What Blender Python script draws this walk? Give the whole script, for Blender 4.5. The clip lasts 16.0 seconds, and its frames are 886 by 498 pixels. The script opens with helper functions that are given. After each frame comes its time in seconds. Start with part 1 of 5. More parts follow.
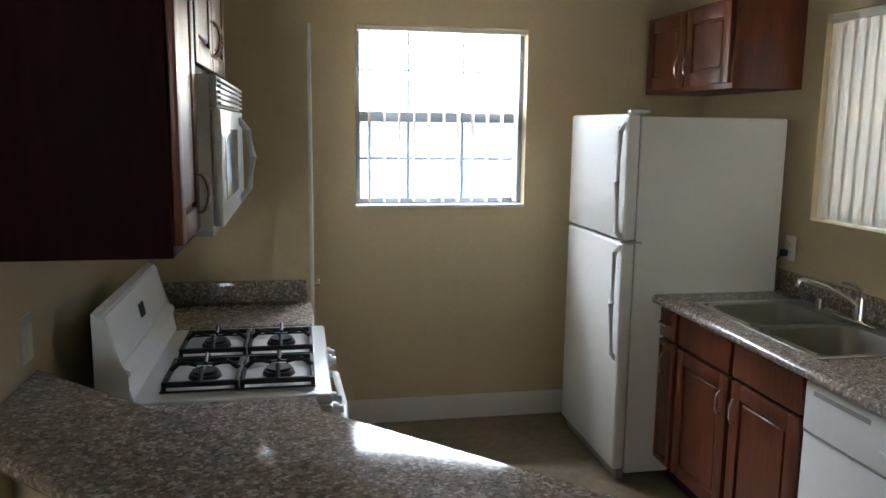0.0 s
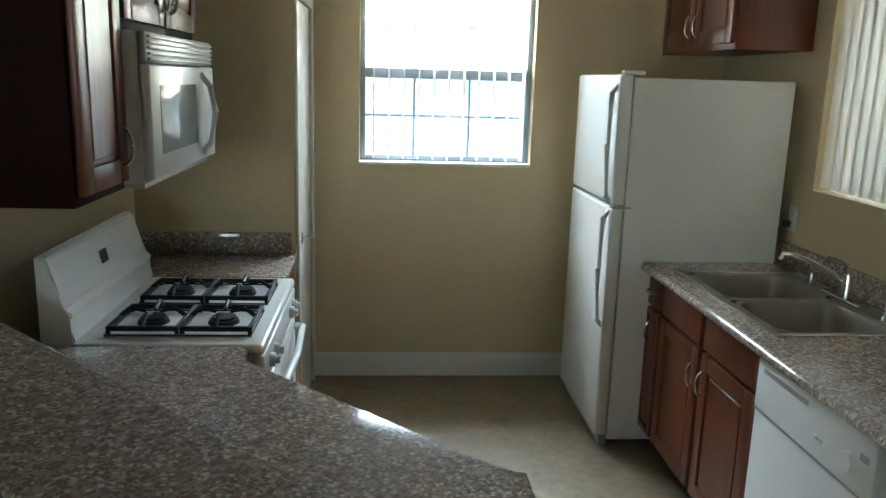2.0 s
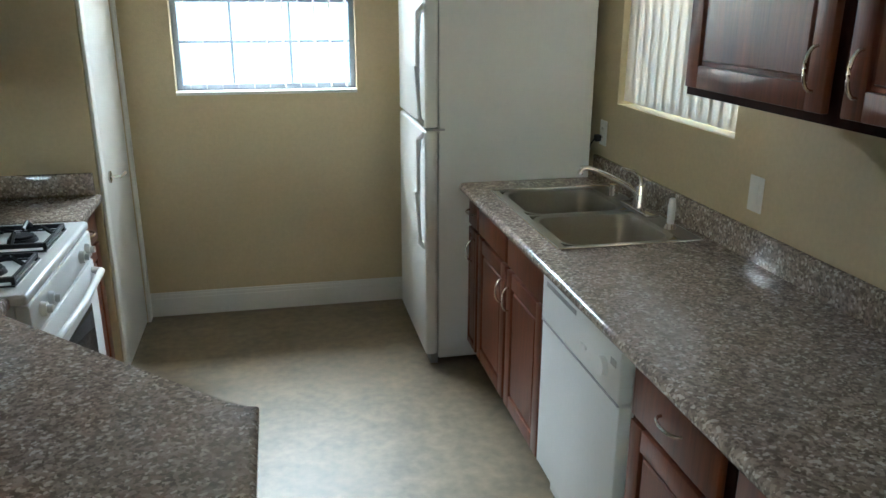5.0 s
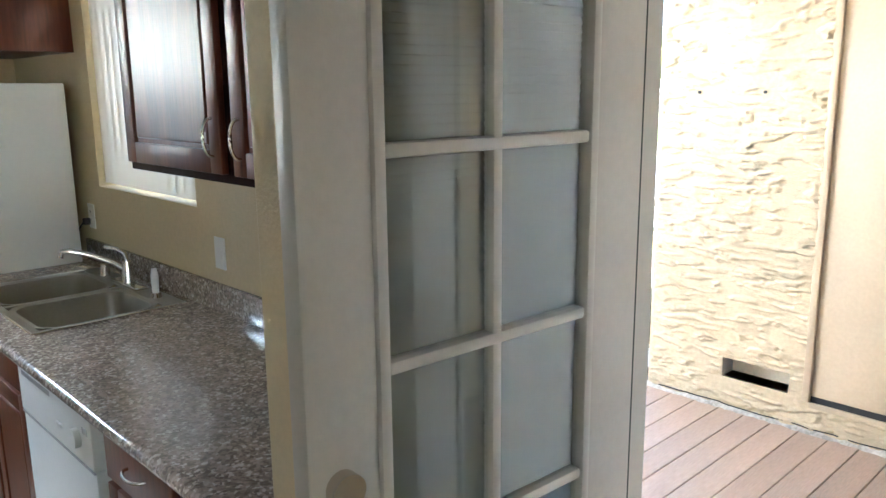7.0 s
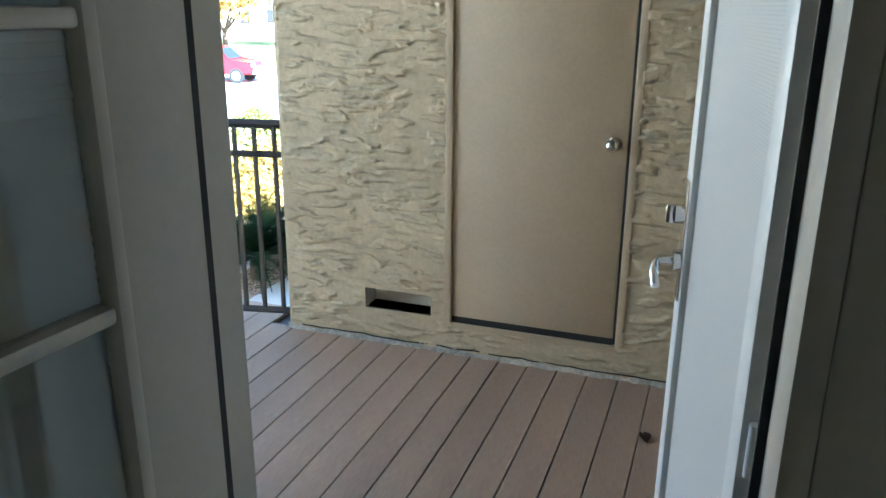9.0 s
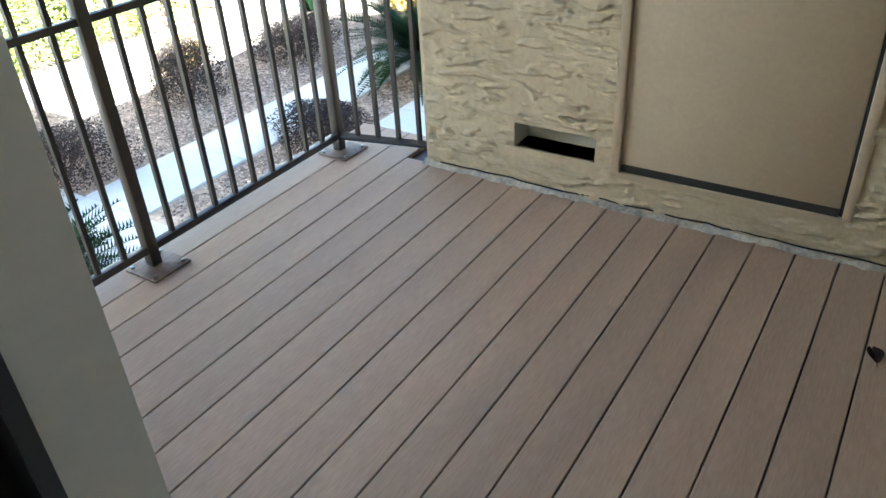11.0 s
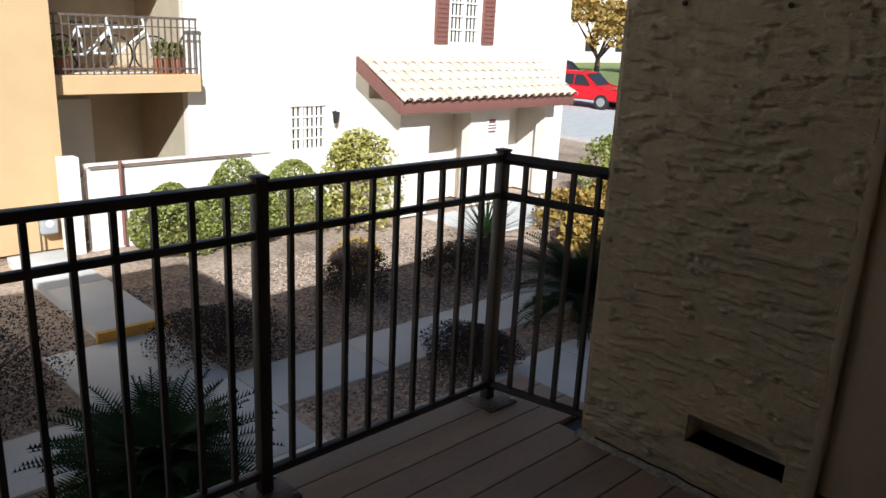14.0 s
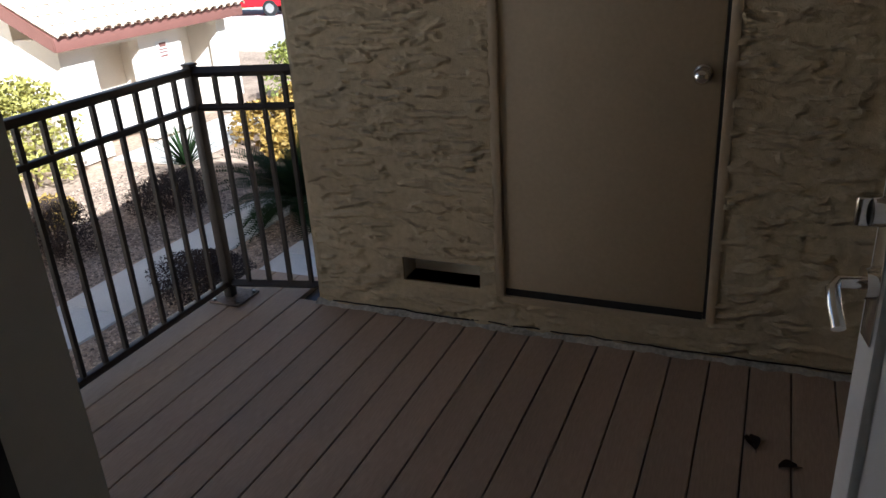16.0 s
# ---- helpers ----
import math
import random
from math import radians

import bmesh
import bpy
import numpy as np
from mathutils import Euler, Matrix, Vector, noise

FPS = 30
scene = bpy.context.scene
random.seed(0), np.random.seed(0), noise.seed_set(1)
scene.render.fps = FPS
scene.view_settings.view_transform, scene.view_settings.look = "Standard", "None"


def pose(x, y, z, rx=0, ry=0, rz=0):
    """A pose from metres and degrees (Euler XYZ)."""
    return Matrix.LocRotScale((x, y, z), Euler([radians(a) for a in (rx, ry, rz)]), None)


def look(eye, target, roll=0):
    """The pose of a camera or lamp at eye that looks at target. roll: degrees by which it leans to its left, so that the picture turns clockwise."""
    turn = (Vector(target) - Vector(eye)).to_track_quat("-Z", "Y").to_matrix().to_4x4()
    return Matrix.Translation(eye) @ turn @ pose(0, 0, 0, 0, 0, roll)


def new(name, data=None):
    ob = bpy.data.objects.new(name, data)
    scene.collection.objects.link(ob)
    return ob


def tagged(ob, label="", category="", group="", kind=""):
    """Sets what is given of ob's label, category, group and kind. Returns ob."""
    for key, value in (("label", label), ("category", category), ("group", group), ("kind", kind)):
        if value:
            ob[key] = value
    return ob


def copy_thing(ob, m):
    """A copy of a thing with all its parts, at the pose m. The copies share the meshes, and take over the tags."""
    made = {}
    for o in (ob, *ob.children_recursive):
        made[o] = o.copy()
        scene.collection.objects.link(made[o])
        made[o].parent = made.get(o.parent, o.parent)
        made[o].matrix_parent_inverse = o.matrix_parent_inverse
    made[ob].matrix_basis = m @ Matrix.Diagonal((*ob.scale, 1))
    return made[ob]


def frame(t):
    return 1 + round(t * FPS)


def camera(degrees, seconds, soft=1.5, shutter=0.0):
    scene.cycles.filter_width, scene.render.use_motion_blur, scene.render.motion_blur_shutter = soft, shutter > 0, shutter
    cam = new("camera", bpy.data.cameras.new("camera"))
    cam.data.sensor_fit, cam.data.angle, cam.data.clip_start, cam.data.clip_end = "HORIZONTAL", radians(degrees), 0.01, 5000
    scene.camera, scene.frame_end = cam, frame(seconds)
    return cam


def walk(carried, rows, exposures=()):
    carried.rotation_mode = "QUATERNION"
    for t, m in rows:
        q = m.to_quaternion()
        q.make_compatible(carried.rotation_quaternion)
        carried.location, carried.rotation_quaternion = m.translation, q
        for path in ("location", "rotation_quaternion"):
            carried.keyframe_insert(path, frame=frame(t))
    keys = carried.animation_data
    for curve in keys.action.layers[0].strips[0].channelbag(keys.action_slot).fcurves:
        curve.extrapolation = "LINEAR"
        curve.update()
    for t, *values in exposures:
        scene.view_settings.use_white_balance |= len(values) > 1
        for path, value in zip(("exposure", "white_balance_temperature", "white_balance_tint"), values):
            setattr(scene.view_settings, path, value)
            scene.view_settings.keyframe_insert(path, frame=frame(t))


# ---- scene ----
cam = camera(59.7, 16.0)
PATH = [
    (0, (1.261, 0.694, 1.681), (1.623, 2.635, 1.367), 0.7),
    (0.5, (1.362, 0.657, 1.676), (1.685, 2.605, 1.359), 0.6),
    (1, (1.459, 0.646, 1.679), (1.744, 2.597, 1.344), 1.0),
    (1.5, (1.589, 0.625, 1.692), (1.801, 2.579, 1.322), 1.3),
    (2, (1.694, 0.629, 1.703), (1.85, 2.576, 1.274), 1.7),
    (2.5, (1.893, 0.596, 1.719), (1.935, 2.531, 1.216), 0.8),
    (3, (2.068, 0.584, 1.723), (2.032, 2.492, 1.125), 0.2),
    (3.2, (2.125, 0.587, 1.72), (2.071, 2.48, 1.079), 0.0),
    (5.3, (2.046, 0.6, 1.717), (2.594, 2.429, 1.122), 0.9),
    (5.5, (2.026, 0.57, 1.729), (2.682, 2.381, 1.193), 1.2),
    (6, (2.069, 0.484, 1.73), (2.967, 2.227, 1.337), 0.8),
    (6.4, (2.163, 0.417, 1.704), (3.248, 2.059, 1.352), 0.4),
    (6.5, (2.194, 0.399, 1.705), (3.326, 2.007, 1.34), 0.2),
    (6.6, (2.2, 0.35, 1.695), (3.382, 1.921, 1.328), 0.1),
    (6.8, (2.236, 0.311, 1.702), (3.52, 1.796, 1.319), -0.8),
    (7, (2.266, 0.262, 1.695), (3.625, 1.672, 1.287), -0.6),
    (7.5, (2.357, 0.22, 1.675), (3.895, 1.419, 1.232), -2.1),
    (7.6, (2.379, 0.201, 1.664), (3.948, 1.364, 1.234), -1.6),
    (8, (2.479, 0.246, 1.661), (4.158, 1.228, 1.197), -2.5),
    (8.5, (2.618, 0.337, 1.664), (4.392, 1.115, 1.168), -0.3),
    (9, (2.78, 0.453, 1.622), (4.574, 1.1, 1.02), 0.4),
    (9.5, (2.98, 0.535, 1.578), (4.71, 1.163, 0.793), 0.5),
    (9.7, (3.1, 0.516, 1.567), (4.766, 1.19, 0.689), -0.1),
    (11.8, (3.599, 0.838, 1.537), (4.936, 1.885, 0.479), -1.0),
    (12, (3.64, 0.867, 1.54), (4.971, 1.971, 0.537), -0.6),
    (12.5, (3.71, 0.93, 1.526), (5.029, 2.179, 0.689), 0.3),
    (13, (3.753, 0.938, 1.569), (5.046, 2.297, 0.874), 1.4),
    (13.5, (3.726, 0.936, 1.558), (5.035, 2.331, 0.974), 2.8),
    (14, (3.707, 0.914, 1.558), (5.048, 2.288, 0.999), 2.8),
    (14.5, (3.637, 0.86, 1.584), (5.046, 2.148, 0.987), 1.5),
    (15, (3.545, 0.817, 1.626), (5.041, 1.961, 0.952), -1.0),
    (15.5, (3.44, 0.713, 1.665), (5.023, 1.672, 0.91), -3.0),
    (16, (3.372, 0.668, 1.582), (5.056, 1.412, 0.802), -3.6),
]
EXPOSURES = [
    (0.0, 5.0, 5250, 8), (1.0, 5.05, 4950, -3), (3.0, 5.1, 5150, -3), (5.5, 5.6, 4850, -1), (6.0, 5.75, 4300, -6), (6.5, 5.7, 4900, -22), (7.0, 5.65, 4950, 5), (7.5, 5.8, 4800, 3),
    (7.8, 5.5, 4700, 0), (8.5, 4.2, 4500, -4), (9.0, 3.8, 4550, -5), (9.5, 3.85, 4650, -4), (12.0, 3.9, 4850, -5), (12.5, 3.6, 4800, -5), (13.0, 2.95, 4900, -4),
    (13.5, 1.6, 5300, 3), (14.0, 0.55, 5450, 8), (14.5, 0.3, 5400, 9), (15.0, 0.5, 5450, 10), (15.5, 1.15, 5400, 9), (16.0, 1.4, 5300, 9)]
walk(cam, [(t, look(eye, target, roll)) for t, eye, target, roll in PATH], EXPOSURES)

# ---- world, sun, lights ----
world = bpy.data.worlds.new("world")
scene.world = world
world.use_nodes = True
SUN_EL, SUN_AZ = radians(33), radians(217)      # azimuth clockwise from +y
sky = world.node_tree.nodes.new("ShaderNodeTexSky")
sky.sky_type, sky.sun_disc, sky.sun_elevation, sky.sun_rotation = "NISHITA", False, SUN_EL, SUN_AZ
back = world.node_tree.nodes["Background"]
back.inputs["Strength"].default_value = 0.043
world.node_tree.links.new(sky.outputs[0], back.inputs[0])
sun = new("sun", bpy.data.lights.new("sun", "SUN"))
sun.data.energy, sun.data.angle, sun.data.color = 5.0, radians(0.5), (1.0, 0.94, 0.84)
sun_from = Vector((math.sin(SUN_AZ) * math.cos(SUN_EL), math.cos(SUN_AZ) * math.cos(SUN_EL), math.sin(SUN_EL)))
sun.matrix_world = look(sun_from * 50, (0, 0, 0))


def window_light(name, eye, target, w, h, watts, colour=(0.86, 0.93, 1.0)):
    """Area lamp added to stand in for sky light at an opening."""
    lamp = new(name, bpy.data.lights.new(name, "AREA"))
    lamp.data.shape, lamp.data.size, lamp.data.size_y = "RECTANGLE", w, h
    lamp.data.energy, lamp.data.color = watts, colour
    lamp.matrix_world = look(eye, target)
    return lamp


window_light("north_window_light", (2.03, 6.6, 3.35), (1.9, 2.0, 1.3), 3.0, 1.6, 36, (1.0, 0.95, 0.88))
window_light("sink_window_light", (4.15, 3.39, 1.75), (3.0, 3.39, 1.6), 0.8, 0.8, 0.15, (1.0, 0.96, 0.92))
# weak fill for the living room, at a window that is itself added
window_light("living_fill_light", (0.0, -3.42, 1.5), (0.0, 0.0, 1.2), 0.9, 1.1, 0.10, (0.97, 0.97, 1.0))



# ---- materials ----
def material(name, colour, rough=0.6, metal=0.0, vary=0.12, scale=3.0, fine=60.0, bump=0.1, bump_scale=80.0, dark=None, stretch=(1, 1, 1), spec=0.5, coat=0.0, rand=0.0):
    """Principled surface: base colour varied at two scales, fine relief."""
    m = bpy.data.materials.new(name)
    m.use_nodes = True
    n, l = m.node_tree.nodes, m.node_tree.links
    p = n["Principled BSDF"]
    co = n.new("ShaderNodeTexCoord")
    mp = n.new("ShaderNodeMapping")
    mp.inputs["Scale"].default_value = stretch
    l.new(co.outputs["Object"], mp.inputs[0])
    big = n.new("ShaderNodeTexNoise")
    big.inputs["Scale"].default_value, big.inputs["Detail"].default_value = scale, 4
    sm = n.new("ShaderNodeTexNoise")
    sm.inputs["Scale"].default_value, sm.inputs["Detail"].default_value = fine, 3
    for t in (big, sm):
        l.new(mp.outputs[0], t.inputs["Vector"])
    mixf = n.new("ShaderNodeMath")
    mixf.operation = "MULTIPLY_ADD"
    l.new(sm.outputs["Fac"], mixf.inputs[0])
    mixf.inputs[1].default_value = 0.5
    half = n.new("ShaderNodeMath")
    half.operation = "MULTIPLY"
    l.new(big.outputs["Fac"], half.inputs[0])
    half.inputs[1].default_value = 0.5
    l.new(half.outputs[0], mixf.inputs[2])
    ramp = n.new("ShaderNodeValToRGB")
    lo = dark or [c * (1 - vary) for c in colour]
    hi = [min(1, c * (1 + vary)) for c in colour]
    ramp.color_ramp.elements[0].position, ramp.color_ramp.elements[1].position = 0.35, 0.65
    ramp.color_ramp.elements[0].color = (*lo, 1)
    ramp.color_ramp.elements[1].color = (*hi, 1)
    l.new(mixf.outputs[0], ramp.inputs[0])
    out = ramp.outputs[0]
    if rand:
        info = n.new("ShaderNodeObjectInfo")
        hs = n.new("ShaderNodeHueSaturation")
        mr = n.new("ShaderNodeMapRange")
        mr.inputs["To Min"].default_value, mr.inputs["To Max"].default_value = 1 - rand, 1 + rand
        l.new(info.outputs["Random"], mr.inputs[0])
        l.new(mr.outputs[0], hs.inputs["Value"])
        l.new(out, hs.inputs["Color"])
        out = hs.outputs[0]
    l.new(out, p.inputs["Base Color"])
    p.inputs["Roughness"].default_value, p.inputs["Metallic"].default_value = rough, metal
    p.inputs["Specular IOR Level"].default_value, p.inputs["Coat Weight"].default_value, p.inputs["Coat Roughness"].default_value = spec, coat, 0.3
    if bump:
        bt = n.new("ShaderNodeTexNoise")
        bt.inputs["Scale"].default_value, bt.inputs["Detail"].default_value = bump_scale, 3
        l.new(mp.outputs[0], bt.inputs["Vector"])
        bp = n.new("ShaderNodeBump")
        bp.inputs["Strength"].default_value, bp.inputs["Distance"].default_value = bump, 0.01
        l.new(bt.outputs["Fac"], bp.inputs["Height"])
        l.new(bp.outputs[0], p.inputs["Normal"])
    return m


def speckled(name, colours, cell, rough):
    """Laminate printed as granite: chips of several colours."""
    m = bpy.data.materials.new(name)
    m.use_nodes = True
    n, l = m.node_tree.nodes, m.node_tree.links
    p = n["Principled BSDF"]
    co = n.new("ShaderNodeTexCoord")
    wob = n.new("ShaderNodeTexNoise")
    wob.inputs["Scale"].default_value = 120
    add = n.new("ShaderNodeVectorMath")
    add.operation = "MULTIPLY_ADD"
    l.new(co.outputs["Object"], wob.inputs["Vector"])
    l.new(wob.outputs["Color"], add.inputs[0])
    add.inputs[1].default_value = (0.012, 0.012, 0.012)
    l.new(co.outputs["Object"], add.inputs[2])
    v = n.new("ShaderNodeTexVoronoi")
    v.inputs["Scale"].default_value = cell
    l.new(add.outputs[0], v.inputs["Vector"])
    sep = n.new("ShaderNodeSeparateColor")
    l.new(v.outputs["Color"], sep.inputs[0])
    ramp = n.new("ShaderNodeValToRGB")
    ramp.color_ramp.interpolation = "CONSTANT"
    e = ramp.color_ramp.elements
    for i, (pos, c) in enumerate(colours):
        el = e[i] if i < 2 else e.new(pos)
        el.position, el.color = pos, (*c, 1)
    l.new(sep.outputs[0], ramp.inputs[0])
    big = n.new("ShaderNodeTexNoise")
    big.inputs["Scale"].default_value = 25
    l.new(co.outputs["Object"], big.inputs["Vector"])
    mix = n.new("ShaderNodeMix")
    mix.data_type, mix.blend_type = "RGBA", "OVERLAY"
    mix.inputs[0].default_value = 0.5
    l.new(ramp.outputs[0], mix.inputs[6])
    l.new(big.outputs["Fac"], mix.inputs[7])
    l.new(mix.outputs[2], p.inputs["Base Color"])
    p.inputs["Roughness"].default_value = rough
    return m


def plain(name, colour, rough=0.5, metal=0.0):
    m = bpy.data.materials.new(name)
    m.use_nodes = True
    p = m.node_tree.nodes["Principled BSDF"]
    p.inputs["Base Color"].default_value = (*colour, 1)
    p.inputs["Roughness"].default_value, p.inputs["Metallic"].default_value = rough, metal
    return m


def glass(name, tint=(0.95, 0.97, 0.96)):
    m = bpy.data.materials.new(name)
    m.use_nodes = True
    n, l = m.node_tree.nodes, m.node_tree.links
    n.remove(n["Principled BSDF"])
    tr, gl, lw, mx = n.new("ShaderNodeBsdfTransparent"), n.new("ShaderNodeBsdfGlossy"), n.new("ShaderNodeLayerWeight"), n.new("ShaderNodeMixShader")
    pw, ma = n.new("ShaderNodeMath"), n.new("ShaderNodeMath")
    gl.inputs["Roughness"].default_value = 0.02
    tr.inputs[0].default_value = (*tint, 1)
    lw.inputs["Blend"].default_value = 0.5
    pw.operation, pw.inputs[1].default_value = "POWER", 4.0
    ma.operation, ma.inputs[1].default_value, ma.inputs[2].default_value = "MULTIPLY_ADD", 0.9, 0.04
    l.new(lw.outputs["Facing"], pw.inputs[0])
    l.new(pw.outputs[0], ma.inputs[0])
    l.new(ma.outputs[0], mx.inputs[0])
    l.new(tr.outputs[0], mx.inputs[1])
    l.new(gl.outputs[0], mx.inputs[2])
    l.new(mx.outputs[0], n["Material Output"].inputs[0])
    return m


def slat_material(name, colour, through_share):
    """Vinyl slat that lets some daylight through."""
    m = bpy.data.materials.new(name)
    m.use_nodes = True
    n, l = m.node_tree.nodes, m.node_tree.links
    d, t, mx = n["Principled BSDF"], n.new("ShaderNodeBsdfTranslucent"), n.new("ShaderNodeMixShader")
    d.inputs["Base Color"].default_value = (*colour, 1)
    d.inputs["Roughness"].default_value = 0.5
    t.inputs[0].default_value = (*colour, 1)
    mx.inputs[0].default_value = through_share
    l.new(d.outputs[0], mx.inputs[1])
    l.new(t.outputs[0], mx.inputs[2])
    l.new(mx.outputs[0], n["Material Output"].inputs[0])
    return m


PAINT = material("beige_wall_paint", (0.60, 0.495, 0.30), 0.7, vary=0.05, scale=1.5, bump=0.15, bump_scale=140)
CEIL = material("ceiling_paint", (0.78, 0.76, 0.70), 0.8, vary=0.03, bump=0.4, bump_scale=90)
TRIM = material("white_trim_paint", (0.78, 0.76, 0.70), 0.4, vary=0.03, bump=0.03)
VINYL = material("vinyl_floor", (0.19, 0.148, 0.088), 0.5, vary=0.26, scale=5, fine=22, bump=0.06, bump_scale=30)
CARPET = material("carpet", (0.35, 0.29, 0.21), 0.95, vary=0.15, fine=200, bump=0.6, bump_scale=300)
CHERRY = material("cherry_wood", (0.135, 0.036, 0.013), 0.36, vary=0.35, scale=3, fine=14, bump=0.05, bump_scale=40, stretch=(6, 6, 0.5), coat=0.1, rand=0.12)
# same cherry, darkened to near black: the shade on cabinet sides is in the colour
CHERRY_SHADED = material("cherry_shaded_side", (0.018, 0.005, 0.003), 0.6, vary=0.3, spec=0.12, scale=3, fine=14, bump=0.05, bump_scale=40, stretch=(6, 6, 0.5))
LAMINATE = speckled("granite_laminate", [(0.0, (0.21, 0.172, 0.142)), (0.22, (0.33, 0.272, 0.225)), (0.5, (0.42, 0.352, 0.29)), (0.74, (0.27, 0.222, 0.185)), (0.88, (0.62, 0.56, 0.48))], 130, 0.09)
ENAMEL = material("white_enamel", (0.76, 0.76, 0.74), 0.28, vary=0.02, bump=0.02, bump_scale=200)
FRIDGE_SKIN = material("pebbled_white_steel", (0.74, 0.73, 0.70), 0.45, vary=0.02, bump=0.12, bump_scale=350)
GREYPLASTIC = plain("grey_plastic", (0.35, 0.35, 0.35), 0.4)
STEEL = material("brushed_steel", (0.40, 0.38, 0.34), 0.32, 1.0, vary=0.06, fine=90, bump=0.03, stretch=(1, 12, 1))
CHROME = plain("chrome", (0.75, 0.73, 0.70), 0.12, 1.0)
NICKEL = plain("satin_nickel", (0.62, 0.58, 0.52), 0.25, 1.0)
IRON = material("black_cast_iron", (0.018, 0.018, 0.02), 0.5, vary=0.2, bump=0.2, bump_scale=150)
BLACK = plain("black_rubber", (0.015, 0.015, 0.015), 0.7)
DARKGLASS = plain("dark_glass", (0.03, 0.03, 0.033), 0.08)
GLASS = glass("window_glass")
# tint added to cut the outdoor glare so the grid bars stay visible
DIM_GLASS = glass("view_dimming_glass", (0.42, 0.46, 0.50))
SCREEN = glass("sun_screen_mesh", (0.62, 0.66, 0.70))
BLIND = slat_material("vinyl_blind", (0.82, 0.76, 0.66), 0.14)
ALU = material("window_frame_metal", (0.26, 0.30, 0.36), 0.4, 0.0, vary=0.05)
STUCCO = material("tan_stucco", (0.50, 0.42, 0.29), 0.9, vary=0.12, scale=2.5, fine=40, bump=0.5, bump_scale=160)
STUCCO_PALE = material("pale_stucco", (0.80, 0.73, 0.63), 0.9, vary=0.06, scale=2, bump=0.3, bump_scale=120)
STUCCO_ORANGE = material("ochre_stucco", (0.60, 0.40, 0.20), 0.9, vary=0.08, scale=2, bump=0.3, bump_scale=120)
TANDOOR = material("tan_door_paint", (0.44, 0.36, 0.255), 0.5, vary=0.06, scale=4, bump=0.05, bump_scale=60)
BOARD = material("composite_board", (0.36, 0.27, 0.205), 0.65, vary=0.16, scale=2.2, fine=50, bump=0.15, bump_scale=120, stretch=(0.4, 3, 1), rand=0.10)
RAILPAINT = material("dark_bronze_paint", (0.045, 0.036, 0.032), 0.45, vary=0.15, bump=0.05)
PLATE = material("weathered_steel_plate", (0.15, 0.11, 0.085), 0.6, 0.3, vary=0.35, scale=15, bump=0.1)
CAULK = material("old_caulk", (0.42, 0.40, 0.36), 0.9, vary=0.35, scale=12, bump=0.5)
SCREEN_WHITE = material("white_metal_door", (0.54, 0.54, 0.55), 0.4, vary=0.03, bump=0.03)
LEAF_DOOR = material("cream_door_paint", (0.42, 0.39, 0.34), 0.4, vary=0.04, bump=0.04)
MINIBLIND = slat_material("mini_blind_slat", (0.22, 0.21, 0.185), 0.2)
GRAVEL = material("desert_gravel", (0.38, 0.285, 0.205), 0.95, vary=0.5, scale=0.7, fine=18, bump=1.0, bump_scale=22, dark=(0.15, 0.105, 0.075))
CONCRETE = material("concrete_walk", (0.58, 0.56, 0.52), 0.9, vary=0.12, scale=1.2, bump=0.15, bump_scale=60)
ASPHALT = material("sunbleached_asphalt", (0.52, 0.50, 0.47), 0.9, vary=0.15, bump=0.3)
YELLOW = material("yellow_kerb_paint", (0.62, 0.33, 0.05), 0.6, vary=0.2, scale=8)
LAWN = material("lawn", (0.20, 0.23, 0.07), 0.95, vary=0.3, fine=120, bump=0.6)
TILE = material("clay_roof_tile", (0.66, 0.54, 0.41), 0.8, vary=0.2, scale=3, bump=0.15, rand=0.12)
MAROON = material("maroon_trim_paint", (0.20, 0.085, 0.065), 0.6, vary=0.1)
REDPAINT = plain("red_car_paint", (0.55, 0.012, 0.02), 0.2)
GREENLEAF = material("green_leaf", (0.19, 0.20, 0.035), 0.6, vary=0.5, scale=6, bump=0, rand=0.0)
DARKLEAF = material("palm_leaf", (0.018, 0.034, 0.011), 0.9, vary=0.4, scale=6, bump=0, spec=0.1)
DRYLEAF = material("dry_twig", (0.042, 0.026, 0.019), 0.9, vary=0.45, scale=5, bump=0)
YELLOWLEAF = material("yellowing_leaf", (0.30, 0.19, 0.035), 0.7, vary=0.4, scale=5, bump=0)
BARK = material("bark", (0.10, 0.065, 0.045), 0.9, vary=0.3, bump=0.5)


# ---- mesh helpers ----
def box(bm, x0, x1, y0, y1, z0, z1, bevel=0.0, seg=2):
    made = bmesh.ops.create_cube(bm, size=1, matrix=Matrix.LocRotScale(((x0 + x1) / 2, (y0 + y1) / 2, (z0 + z1) / 2), None, (abs(x1 - x0), abs(y1 - y0), abs(z1 - z0))))
    if bevel:
        edges = list({e for v in made["verts"] for e in v.link_edges})
        bmesh.ops.bevel(bm, geom=edges, offset=bevel, segments=seg, affect="EDGES", profile=0.5)
    return bm


def boxed(*a, bevel=0.0, seg=2):
    return box(bmesh.new(), *a, bevel=bevel, seg=seg)


def rod(bm, a, b, r, n=10, r2=None):
    a, b = Vector(a), Vector(b)
    d = b - a
    m = Matrix.Translation((a + b) / 2) @ d.to_track_quat("Z", "Y").to_matrix().to_4x4()
    bmesh.ops.create_cone(bm, cap_ends=True, segments=n, radius1=r, radius2=r if r2 is None else r2, depth=d.length, matrix=m)
    return bm


